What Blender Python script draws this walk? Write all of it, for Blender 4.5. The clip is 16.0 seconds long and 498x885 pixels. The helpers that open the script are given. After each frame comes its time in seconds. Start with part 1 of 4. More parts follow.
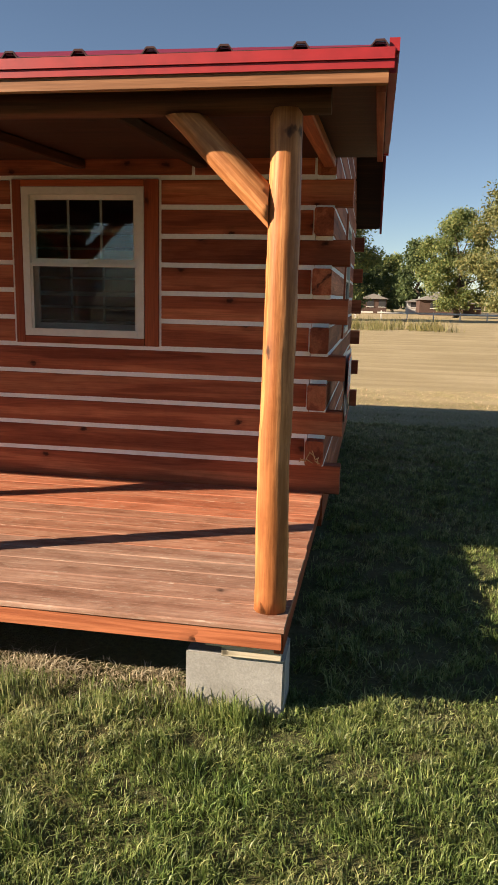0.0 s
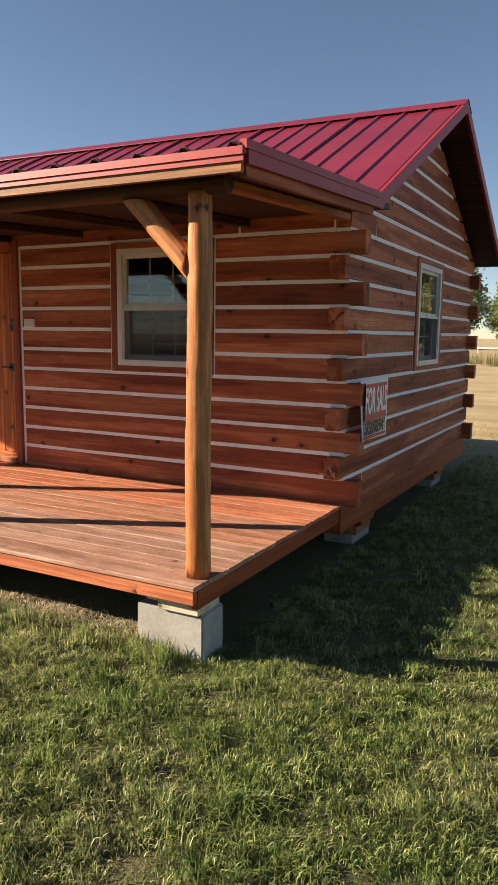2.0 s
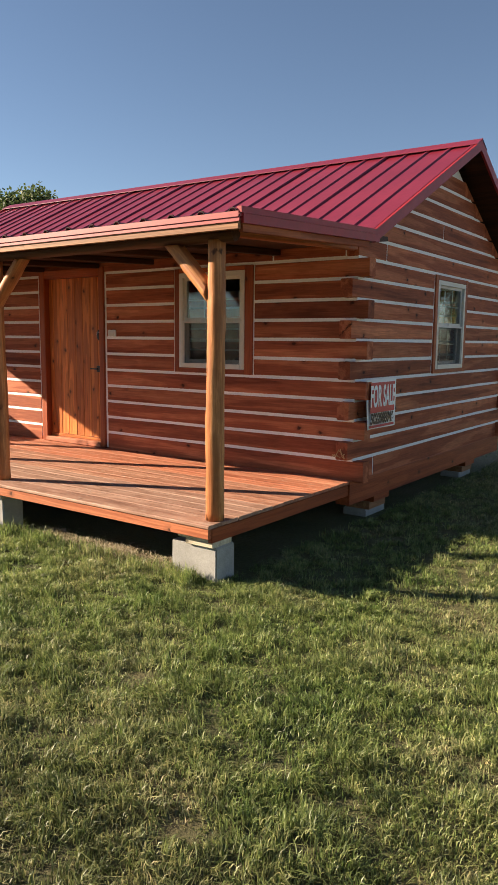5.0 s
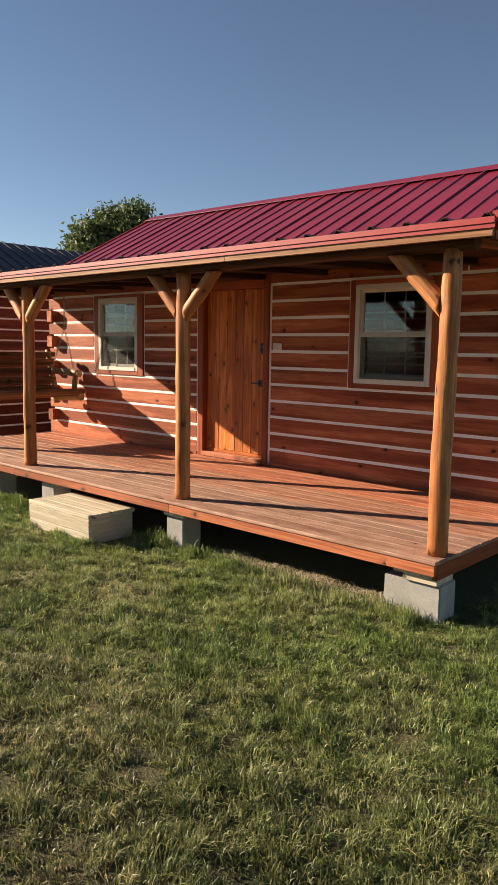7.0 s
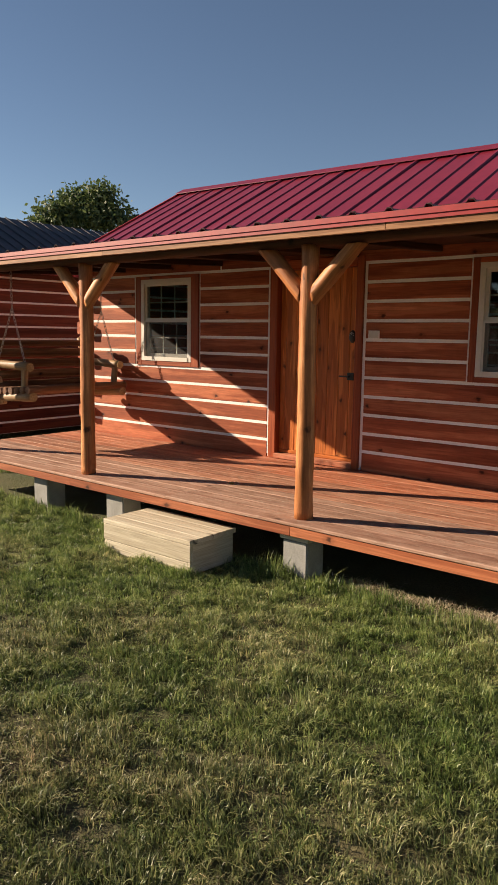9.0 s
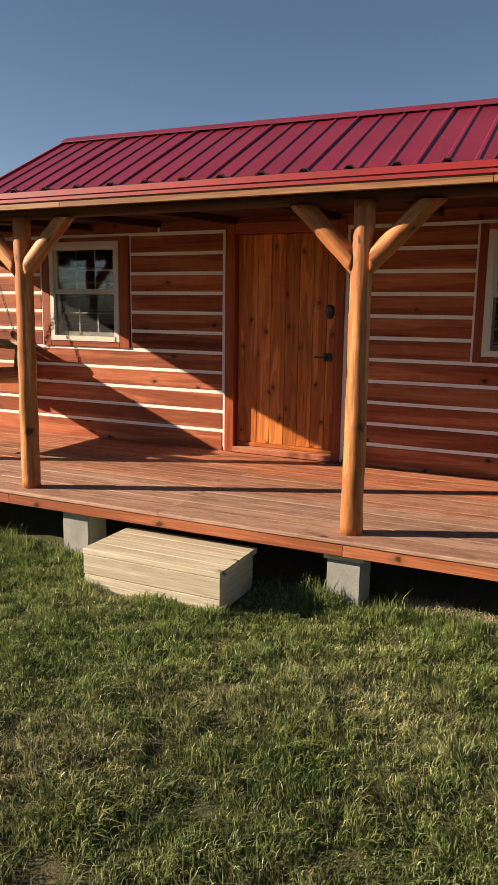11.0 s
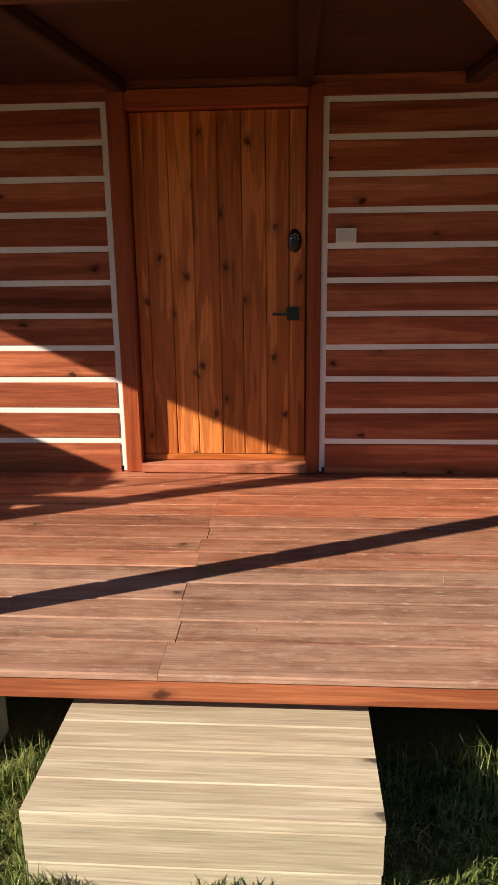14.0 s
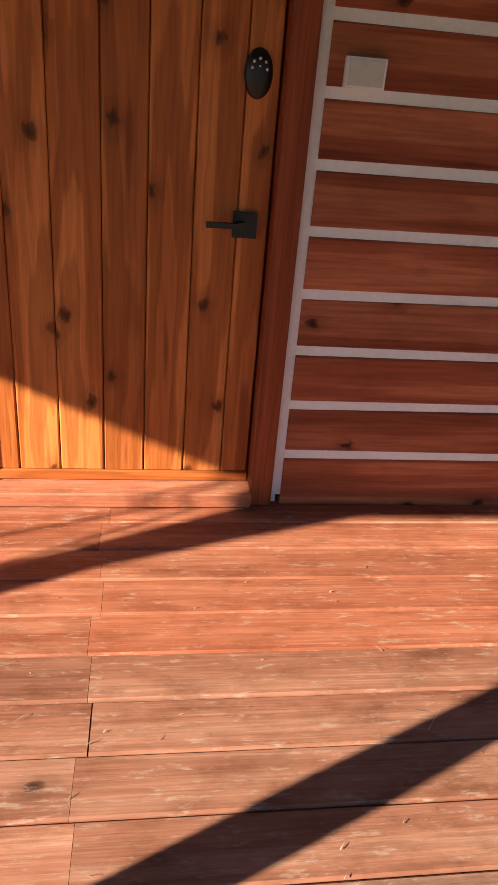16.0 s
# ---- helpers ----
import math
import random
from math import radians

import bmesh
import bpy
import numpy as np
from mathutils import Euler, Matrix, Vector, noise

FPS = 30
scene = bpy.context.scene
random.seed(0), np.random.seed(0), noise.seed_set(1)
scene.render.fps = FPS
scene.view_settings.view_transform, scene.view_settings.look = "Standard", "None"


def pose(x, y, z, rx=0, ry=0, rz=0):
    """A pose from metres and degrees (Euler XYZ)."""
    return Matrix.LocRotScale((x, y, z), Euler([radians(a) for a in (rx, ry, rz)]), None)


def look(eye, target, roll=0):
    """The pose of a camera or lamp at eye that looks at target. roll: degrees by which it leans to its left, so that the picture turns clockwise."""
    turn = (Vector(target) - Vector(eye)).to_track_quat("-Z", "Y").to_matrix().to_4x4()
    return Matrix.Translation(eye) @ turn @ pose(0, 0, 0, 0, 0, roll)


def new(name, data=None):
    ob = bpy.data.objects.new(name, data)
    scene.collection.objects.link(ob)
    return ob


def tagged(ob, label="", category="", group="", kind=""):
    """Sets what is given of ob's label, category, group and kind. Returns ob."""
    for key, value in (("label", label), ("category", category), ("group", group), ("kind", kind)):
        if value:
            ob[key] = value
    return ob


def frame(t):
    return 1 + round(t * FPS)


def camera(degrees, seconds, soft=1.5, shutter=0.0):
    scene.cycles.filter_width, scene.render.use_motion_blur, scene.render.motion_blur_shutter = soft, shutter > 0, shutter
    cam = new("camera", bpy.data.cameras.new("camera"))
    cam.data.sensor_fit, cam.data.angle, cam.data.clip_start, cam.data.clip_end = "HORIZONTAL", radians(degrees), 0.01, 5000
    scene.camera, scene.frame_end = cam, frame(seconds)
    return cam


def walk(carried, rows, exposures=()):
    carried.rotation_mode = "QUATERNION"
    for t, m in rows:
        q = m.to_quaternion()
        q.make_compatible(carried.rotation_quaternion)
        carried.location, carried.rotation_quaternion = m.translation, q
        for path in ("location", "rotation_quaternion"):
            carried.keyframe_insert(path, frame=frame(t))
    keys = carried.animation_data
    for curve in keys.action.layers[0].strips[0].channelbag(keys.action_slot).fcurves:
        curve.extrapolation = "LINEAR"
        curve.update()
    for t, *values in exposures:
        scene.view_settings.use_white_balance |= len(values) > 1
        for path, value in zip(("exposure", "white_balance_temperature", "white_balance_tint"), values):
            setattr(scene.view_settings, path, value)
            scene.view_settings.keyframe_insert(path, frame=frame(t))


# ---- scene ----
cam = camera(38.0, 16.0)
METRES, EYE, TILT, LEAN, TURN = 11.87, 1.575, 0.0, 0.0, 9.5
ROWS = [
    (0.0, 0.0, 0.0, 0.0, 0.27, -11.28, -1.37),
    (0.5, 0.0357, -0.0076, -0.0004, 3.87, -10.44, -1.46),
    (1.0, 0.0641, -0.0149, -0.0002, 8.17, -9.75, -1.02),
    (1.5, 0.095, -0.0266, -0.001, 13.31, -9.13, -0.84),
    (2.0, 0.1159, -0.0447, -0.0005, 18.33, -8.51, -0.72),
    (2.5, 0.1351, -0.0647, -0.0006, 22.53, -7.99, -0.6),
    (3.0, 0.1591, -0.0784, -0.0013, 25.01, -7.9, -0.52),
    (5.5, 0.1949, -0.137, 0.001, 26.88, -8.04, -0.7),
    (6.0, 0.1754, -0.1433, 0.0016, 29.3, -7.51, -0.36),
    (6.5, 0.1503, -0.1351, 0.0014, 31.74, -6.97, -0.44),
    (7.0, 0.1205, -0.1315, 0.0034, 33.01, -7.38, -0.9),
    (7.5, 0.0869, -0.136, 0.0043, 32.81, -8.02, -1.15),
    (8.0, 0.0579, -0.1301, 0.0026, 33.19, -8.06, -0.53),
    (8.5, 0.0256, -0.1192, 0.0045, 32.24, -8.29, -0.35),
    (9.0, -0.0065, -0.1114, 0.0047, 30.16, -8.53, -0.74),
    (11.5, -0.1742, -0.065, 0.0055, 10.82, -10.93, -0.32),
    (12.0, -0.2079, -0.0463, 0.0054, 5.93, -11.28, 0.21),
    (12.5, -0.2313, -0.0198, 0.005, 1.9, -12.36, 0.73),
    (13.0, -0.2511, 0.0175, 0.0041, -0.74, -14.1, 0.88),
    (13.5, -0.2693, 0.0562, 0.0015, -3.6, -14.98, 0.75),
    (14.0, -0.2711, 0.0971, 0.0014, -5.84, -15.11, 0.74),
    (14.5, -0.2741, 0.1401, 0.0015, -8.17, -15.05, 0.36),
    (15.0, -0.2742, 0.1805, 0.0016, -10.61, -16.46, 0.1),
    (15.5, -0.2678, 0.22, -0.0006, -13.1, -20.91, -1.05),
    (16.0, -0.2684, 0.2515, 0.0021, -16.33, -26.5, -4.5),
]
walk(cam, [(t, pose(0, 0, EYE, TILT, LEAN, TURN) @ pose(METRES * x, METRES * y, METRES * z, 90 + pitch, roll, yaw)) for t, x, y, z, yaw, pitch, roll in ROWS], [(0.0, 1.32, 7500, 12), (3.0, 1.52, 7500, 12), (5.5, 1.55, 7500, 12), (7.0, 1.22, 7500, 12), (9.0, 1.02, 7500, 12), (12.5, 1.04, 7300, 11), (14.0, 1.05, 7000, 11), (14.7, 1.28, 6900, 11), (15.3, 1.5, 6900, 11), (16.0, 1.5, 6900, 11)])

# ---- world, sun ----
SUN = Vector((-1.0, -0.455, 0.428))
world = bpy.data.worlds.new("sky")
scene.world = world
world.use_nodes = True
wn = world.node_tree
sky = wn.nodes.new("ShaderNodeTexSky")
sky.sky_type = "NISHITA"
sky.sun_disc = False
sky.sun_elevation = math.atan2(SUN.z, math.hypot(SUN.x, SUN.y))
sky.sun_rotation = math.atan2(SUN.x, SUN.y)
sky.air_density, sky.dust_density, sky.ozone_density = 1.0, 0.0, 2.5
sky.altitude = 2500
wn.links.new(sky.outputs[0], wn.nodes["Background"].inputs[0])
wn.nodes["Background"].inputs[1].default_value = 0.052
sun = new("sun", bpy.data.lights.new("sun", "SUN"))
sun.data.energy, sun.data.angle, sun.data.color = 5.0, radians(0.5), (1.0, 0.88, 0.73)
sun.matrix_world = look(SUN * 30, (0, 0, 0))


# ---- materials ----
def material(name, rough=0.7, metallic=0.0):
    m = bpy.data.materials.new(name)
    m.use_nodes = True
    b = m.node_tree.nodes["Principled BSDF"]
    b.inputs["Roughness"].default_value, b.inputs["Metallic"].default_value = rough, metallic
    return m, m.node_tree, b


def node(nt, kind, **values):
    n = nt.nodes.new(kind)
    for k, v in values.items():
        n.inputs[k.replace("_", " ")].default_value = v
    return n


def ramp(nt, source, stops):
    r = nt.nodes.new("ShaderNodeValToRGB")
    e = r.color_ramp.elements
    while len(e) < len(stops):
        e.new(0.5)
    for k, (p, c) in enumerate(stops):
        e[k].position, e[k].color = p, (*c, 1)
    nt.links.new(source, r.inputs[0])
    return r.outputs[0]


def blend(nt, how, fac, a, b):
    m = nt.nodes.new("ShaderNodeMix")
    m.data_type, m.blend_type = "RGBA", how
    for value, k in ((fac, 0), (a, 6), (b, 7)):
        if isinstance(value, (int, float)):
            m.inputs[k].default_value = value
        elif isinstance(value, tuple):
            m.inputs[k].default_value = (*value, 1)
        else:
            nt.links.new(value, m.inputs[k])
    return m.outputs[2]


def mapped(nt, scale, shift=True):
    tc = nt.nodes.new("ShaderNodeTexCoord")
    mp = nt.nodes.new("ShaderNodeMapping")
    mp.inputs["Scale"].default_value = scale
    nt.links.new(tc.outputs["Object"], mp.inputs["Vector"])
    info = nt.nodes.new("ShaderNodeObjectInfo")
    if shift:
        mul = nt.nodes.new("ShaderNodeMath")
        mul.operation, mul.inputs[1].default_value = "MULTIPLY", 53.0
        nt.links.new(info.outputs["Random"], mul.inputs[0])
        cx = nt.nodes.new("ShaderNodeCombineXYZ")
        for k in range(3):
            nt.links.new(mul.outputs[0], cx.inputs[k])
        nt.links.new(cx.outputs[0], mp.inputs["Location"])
    return mp.outputs[0], info.outputs["Random"]


def bump(nt, b, height, strength=0.3, distance=0.004):
    n = node(nt, "ShaderNodeBump", Strength=strength, Distance=distance)
    nt.links.new(height, n.inputs["Height"])
    nt.links.new(n.outputs[0], b.inputs["Normal"])


def wood(name, dark, mid, light, rough=0.6, knots=0.75, wear=None, wear_at=0.6, vary=0.5, spec=0.25, fine=1.0, ring_mix=0.45, wear_scale=(9, 34, 34), mottle=0.0):
    """Sawn wood whose grain runs along the piece's own x."""
    m, nt, b = material(name, rough)
    b.inputs["Specular IOR Level"].default_value = spec
    v, rnd = mapped(nt, (0.5, 11 * fine, 11 * fine))
    warp = node(nt, "ShaderNodeTexNoise", Scale=1.2, Detail=3.0, Roughness=0.55)
    nt.links.new(v, warp.inputs["Vector"])
    fibre_v, _ = mapped(nt, (5, 160 * fine, 160 * fine))
    fibre = node(nt, "ShaderNodeTexNoise", Scale=1.0, Detail=3.0, Roughness=0.6)
    nt.links.new(fibre_v, fibre.inputs["Vector"])
    rings = node(nt, "ShaderNodeMath")
    rings.operation, rings.inputs[1].default_value = "MULTIPLY", 36.0
    nt.links.new(warp.outputs["Fac"], rings.inputs[0])
    sine = node(nt, "ShaderNodeMath")
    sine.operation = "SINE"
    nt.links.new(rings.outputs[0], sine.inputs[0])
    col = ramp(nt, warp.outputs["Fac"], [(0.32, dark), (0.5, mid), (0.7, light)])
    ring = ramp(nt, sine.outputs[0], [(0.0, (0.62, 0.55, 0.5)), (0.55, (1.04, 1.04, 1.04))])
    col = blend(nt, "MULTIPLY", ring_mix, col, ring)
    fib = ramp(nt, fibre.outputs["Fac"], [(0.3, (0.7, 0.66, 0.62)), (0.62, (1.12, 1.1, 1.06))])
    col = blend(nt, "MULTIPLY", 0.7, col, fib)
    kv, _ = mapped(nt, (4.2, 6.0, 6.0))
    sp = nt.nodes.new("ShaderNodeSeparateXYZ")
    nt.links.new(kv, sp.inputs[0])
    both = nt.nodes.new("ShaderNodeMath")
    nt.links.new(sp.outputs[1], both.inputs[0])
    nt.links.new(sp.outputs[2], both.inputs[1])
    flat = nt.nodes.new("ShaderNodeCombineXYZ")
    nt.links.new(sp.outputs[0], flat.inputs[0])
    nt.links.new(both.outputs[0], flat.inputs[1])
    wob_v, _ = mapped(nt, (22, 40, 40))
    wob_n = node(nt, "ShaderNodeTexNoise", Scale=1.0, Detail=2.0)
    nt.links.new(wob_v, wob_n.inputs["Vector"])
    shift_ = nt.nodes.new("ShaderNodeVectorMath")
    shift_.operation = "MULTIPLY_ADD"
    shift_.inputs[1].default_value = (0.22, 0.22, 0.0)
    nt.links.new(wob_n.outputs["Color"], shift_.inputs[0])
    nt.links.new(flat.outputs[0], shift_.inputs[2])
    vor = node(nt, "ShaderNodeTexVoronoi", Scale=1.0)
    vor.voronoi_dimensions = "2D"
    nt.links.new(shift_.outputs[0], vor.inputs["Vector"])
    cell = nt.nodes.new("ShaderNodeSeparateColor")
    nt.links.new(vor.outputs["Color"], cell.inputs[0])
    knot = ramp(nt, vor.outputs["Distance"], [(0.03, (0.95, 0.95, 0.95)), (0.075, (0.7, 0.7, 0.7)), (0.10, (0.3, 0.3, 0.3)), (0.26, (0, 0, 0))])
    pick = ramp(nt, cell.outputs[0], [(knots, (0, 0, 0)), (knots + 0.02, (1, 1, 1))])
    kf = blend(nt, "MULTIPLY", 1.0, knot, pick)
    kdark = tuple(c * 0.16 for c in dark)
    col = blend(nt, "MIX", kf, col, kdark)
    if mottle:
        mv, _ = mapped(nt, (4.5, 10, 10))
        mot = node(nt, "ShaderNodeTexNoise", Scale=1.0, Detail=8.0, Roughness=0.72)
        nt.links.new(mv, mot.inputs["Vector"])
        patch = ramp(nt, mot.outputs["Fac"], [(0.34, (0.62, 0.56, 0.52)), (0.5, (1, 1, 1)), (0.66, (1.16, 1.2, 1.24))])
        col = blend(nt, "MULTIPLY", mottle, col, patch)
    tone = ramp(nt, rnd, [(0.0, (1 - vary * 0.5,) * 3), (1.0, (1 + vary * 0.4,) * 3)])
    col = blend(nt, "MULTIPLY", 1.0, col, tone)
    if wear:
        wv, _ = mapped(nt, wear_scale)
        wn_ = node(nt, "ShaderNodeTexNoise", Scale=1.0, Detail=6.0, Roughness=0.7)
        nt.links.new(wv, wn_.inputs["Vector"])
        wf = ramp(nt, wn_.outputs["Fac"], [(wear_at, (0, 0, 0)), (wear_at + 0.12, (0.6, 0.6, 0.6))])
        col = blend(nt, "MIX", wf, col, wear)
    nt.links.new(col, b.inputs["Base Color"])
    bump(nt, b, fibre.outputs["Fac"], 0.35, 0.003)
    return m


def rough_surface(name, stops, scale, rough=0.85, detail=6.0, depth=0.004, metallic=0.0, strength=0.4, grain=0.8):
    m, nt, b = material(name, rough, metallic)
    v, rnd = mapped(nt, (1, 1, 1))
    big = node(nt, "ShaderNodeTexNoise", Scale=scale, Detail=detail, Roughness=0.6)
    nt.links.new(v, big.inputs["Vector"])
    small = node(nt, "ShaderNodeTexNoise", Scale=scale * 14, Detail=4.0)
    nt.links.new(v, small.inputs["Vector"])
    col = ramp(nt, big.outputs["Fac"], stops)
    g = ramp(nt, small.outputs["Fac"], [(0.3, (0.8, 0.8, 0.8)), (0.7, (1.1, 1.1, 1.1))])
    col = blend(nt, "MULTIPLY", grain, col, g)
    nt.links.new(col, b.inputs["Base Color"])
    bump(nt, b, small.outputs["Fac"], strength, depth)
    return m


LOG = wood("stained_log", (0.21, 0.050, 0.024), (0.38, 0.104, 0.049), (0.57, 0.200, 0.10), 0.66, 0.78, spec=0.2, fine=0.7, ring_mix=0.4, mottle=0.4)
LOG_MAROON = wood("maroon_log", (0.10, 0.022, 0.013), (0.16, 0.036, 0.020), (0.22, 0.055, 0.03), 0.55, 0.9, ring_mix=0.3)
TRIM = wood("stained_trim", (0.26, 0.05, 0.018), (0.36, 0.078, 0.027), (0.44, 0.11, 0.04), 0.5, 0.86, ring_mix=0.35)
DOOR = wood("door_pine", (0.44, 0.125, 0.034), (0.62, 0.195, 0.052), (0.76, 0.28, 0.085), 0.45, 0.58, vary=0.3, fine=0.55, ring_mix=0.7)
DECK = wood("deck_wood", (0.34, 0.108, 0.058), (0.45, 0.165, 0.095), (0.54, 0.24, 0.15), 0.6, 0.965, wear=(0.56, 0.40, 0.29), wear_at=0.56, vary=0.4, wear_scale=(16, 62, 62), ring_mix=0.2, mottle=0.8)
DECK_WORN = wood("worn_deck_wood", (0.31, 0.125, 0.078), (0.41, 0.188, 0.122), (0.49, 0.26, 0.178), 0.65, 0.965, wear=(0.52, 0.40, 0.31), wear_at=0.56, vary=0.4, wear_scale=(16, 62, 62), ring_mix=0.22, mottle=0.9)
DECK_GREY = wood("greyed_deck_wood", (0.30, 0.158, 0.114), (0.39, 0.226, 0.168), (0.46, 0.29, 0.222), 0.7, 0.965, wear=(0.50, 0.41, 0.33), wear_at=0.56, vary=0.35, wear_scale=(16, 62, 62), ring_mix=0.22, mottle=0.9)
FASCIA = wood("deck_fascia_wood", (0.31, 0.088, 0.042), (0.41, 0.130, 0.062), (0.50, 0.185, 0.09), 0.55, 0.8)
POLE = wood("peeled_pole", (0.29, 0.088, 0.030), (0.49, 0.19, 0.070), (0.68, 0.34, 0.15), 0.5, 0.55, fine=1.1, vary=0.25, wear=(0.25, 0.085, 0.03), wear_at=0.50, wear_scale=(3.0, 17, 17), mottle=0.6)
PINE = wood("raw_pine", (0.47, 0.415, 0.315), (0.56, 0.50, 0.39), (0.62, 0.565, 0.45), 0.65, 0.8, vary=0.2, ring_mix=0.3)
EAVE_WOOD = wood("eave_board_wood", (0.25, 0.108, 0.052), (0.33, 0.152, 0.075), (0.40, 0.205, 0.105), 0.6, 0.85, vary=0.25)
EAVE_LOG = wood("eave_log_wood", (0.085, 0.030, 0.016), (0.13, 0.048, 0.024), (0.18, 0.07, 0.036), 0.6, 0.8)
# near black: shade under porch roof and deck is put into the wood colour
SHADED_SOFFIT = wood("shaded_soffit_wood", (0.03, 0.011, 0.006), (0.045, 0.016, 0.008), (0.065, 0.024, 0.012), 0.6, 0.85)
SWINGLOG = wood("swing_log", (0.12, 0.05, 0.025), (0.19, 0.085, 0.042), (0.27, 0.13, 0.065), 0.55, 0.75, fine=1.4)
SWING_PALE = wood("pale_swing_log", (0.30, 0.17, 0.085), (0.42, 0.26, 0.135), (0.54, 0.36, 0.20), 0.55, 0.7, fine=1.4)
CUT = wood("cut_end", (0.50, 0.33, 0.16), (0.58, 0.40, 0.20), (0.64, 0.46, 0.26), 0.65, 0.95)
CHINK = rough_surface("chinking", [(0.3, (0.78, 0.755, 0.73)), (0.7, (0.86, 0.835, 0.81))], 5.0, 0.8, depth=0.002, strength=0.2, grain=0.3)
BLOCK = rough_surface("concrete_block", [(0.3, (0.27, 0.262, 0.245)), (0.7, (0.37, 0.362, 0.345))], 9.0, 0.95, depth=0.002, strength=0.4)
VINYL = rough_surface("white_vinyl", [(0.3, (0.60, 0.57, 0.51)), (0.7, (0.66, 0.63, 0.57))], 3.0, 0.45, depth=0.0003, grain=0.3)
RED = rough_surface("red_metal", [(0.3, (0.175, 0.013, 0.028)), (0.7, (0.23, 0.020, 0.038))], 1.3, 0.33, depth=0.0006, strength=0.2)
RED_TRIM = rough_surface("red_trim_metal", [(0.3, (0.30, 0.013, 0.018)), (0.7, (0.36, 0.017, 0.022))], 1.3, 0.5, depth=0.0006, strength=0.2)
DARK_METAL = rough_surface("charcoal_metal", [(0.3, (0.035, 0.04, 0.05)), (0.7, (0.055, 0.06, 0.075))], 1.3, 0.62, depth=0.0006, strength=0.2)
BLACK = rough_surface("black_hardware", [(0.3, (0.012, 0.012, 0.012)), (0.7, (0.02, 0.02, 0.02))], 20.0, 0.4, depth=0.0004)
FOAM = rough_surface("foam_strip", [(0.3, (0.035, 0.012, 0.014)), (0.7, (0.06, 0.02, 0.022))], 20.0, 0.9, depth=0.001)
STEEL = rough_surface("chain_steel", [(0.3, (0.35, 0.33, 0.3)), (0.7, (0.5, 0.48, 0.45))], 20.0, 0.45, metallic=0.9)
PAPER = rough_surface("white_card", [(0.3, (0.80, 0.79, 0.77)), (0.7, (0.87, 0.86, 0.84))], 9.0, 0.5, depth=0.0003, grain=0.2)
SIGNRED = rough_surface("sign_red", [(0.3, (0.52, 0.05, 0.042)), (0.7, (0.60, 0.07, 0.06))], 9.0, 0.5, depth=0.0003)
INTERIOR = rough_surface("interior_boards", [(0.3, (0.22, 0.13, 0.07)), (0.7, (0.30, 0.18, 0.10))], 3.0, 0.7)
SCREEN = rough_surface("dark_fly_screen", [(0.3, (0.03, 0.03, 0.032)), (0.7, (0.045, 0.045, 0.048))], 9.0, 0.8)
nt_ = SCREEN.node_tree
clear_ = nt_.nodes.new("ShaderNodeBsdfTransparent")
mix_ = nt_.nodes.new("ShaderNodeMixShader")
mix_.inputs[0].default_value = 0.26
nt_.links.new(clear_.outputs[0], mix_.inputs[1])
nt_.links.new(nt_.nodes["Principled BSDF"].outputs[0], mix_.inputs[2])
nt_.links.new(mix_.outputs[0], nt_.nodes["Material Output"].inputs["Surface"])
PANE_DARK = rough_surface("far_dark_pane", [(0.3, (0.03, 0.03, 0.032)), (0.7, (0.05, 0.05, 0.055))], 9.0, 0.3)
BARK = rough_surface("bark", [(0.3, (0.07, 0.05, 0.035)), (0.7, (0.13, 0.10, 0.07))], 6.0, 0.95, depth=0.03, strength=0.8)
HOUSE = rough_surface("far_brown_siding", [(0.3, (0.06, 0.032, 0.026)), (0.7, (0.09, 0.05, 0.038))], 1.0, 0.8)
HOUSE_ROOF = rough_surface("far_grey_shingle", [(0.3, (0.18, 0.17, 0.16)), (0.7, (0.26, 0.25, 0.24))], 1.0, 0.8)
HOUSE_PALE = rough_surface("far_pale_siding", [(0.3, (0.55, 0.53, 0.50)), (0.7, (0.65, 0.63, 0.60))], 1.0, 0.8)

GLASS, nt_, b_ = material("window_glass", 0.02)
b_.inputs["Transmission Weight"].default_value = 1.0
b_.inputs["IOR"].default_value = 1.5
b_.inputs["Base Color"].default_value = (0.8, 0.86, 0.85, 1)


def foliage(name, a, b_col, c):
    m, nt, b = material(name, 0.6)
    geo = nt.nodes.new("ShaderNodeNewGeometry")
    col = ramp(nt, geo.outputs["Random Per Island"], [(0.0, a), (0.55, b_col), (1.0, c)])
    nt.links.new(col, b.inputs["Base Color"])
    b.inputs["Subsurface Weight"].default_value = 0.0
    tr = nt.nodes.new("ShaderNodeBsdfTranslucent")
    nt.links.new(col, tr.inputs["Color"])
    mix = nt.nodes.new("ShaderNodeMixShader")
    mix.inputs[0].default_value = 0.3
    nt.links.new(b.outputs[0], mix.inputs[1])
    nt.links.new(tr.outputs[0], mix.inputs[2])
    nt.links.new(mix.outputs[0], nt.nodes["Material Output"].inputs["Surface"])
    return m


LEAF = foliage("green_leaves", (0.08, 0.12, 0.038), (0.14, 0.185, 0.055), (0.26, 0.26, 0.085))
LEAF_AUTUMN = foliage("turning_leaves", (0.10, 0.125, 0.045), (0.165, 0.175, 0.062), (0.27, 0.24, 0.085))
LEAF_DARK = foliage("dark_leaves", (0.045, 0.075, 0.03), (0.08, 0.12, 0.042), (0.14, 0.17, 0.058))


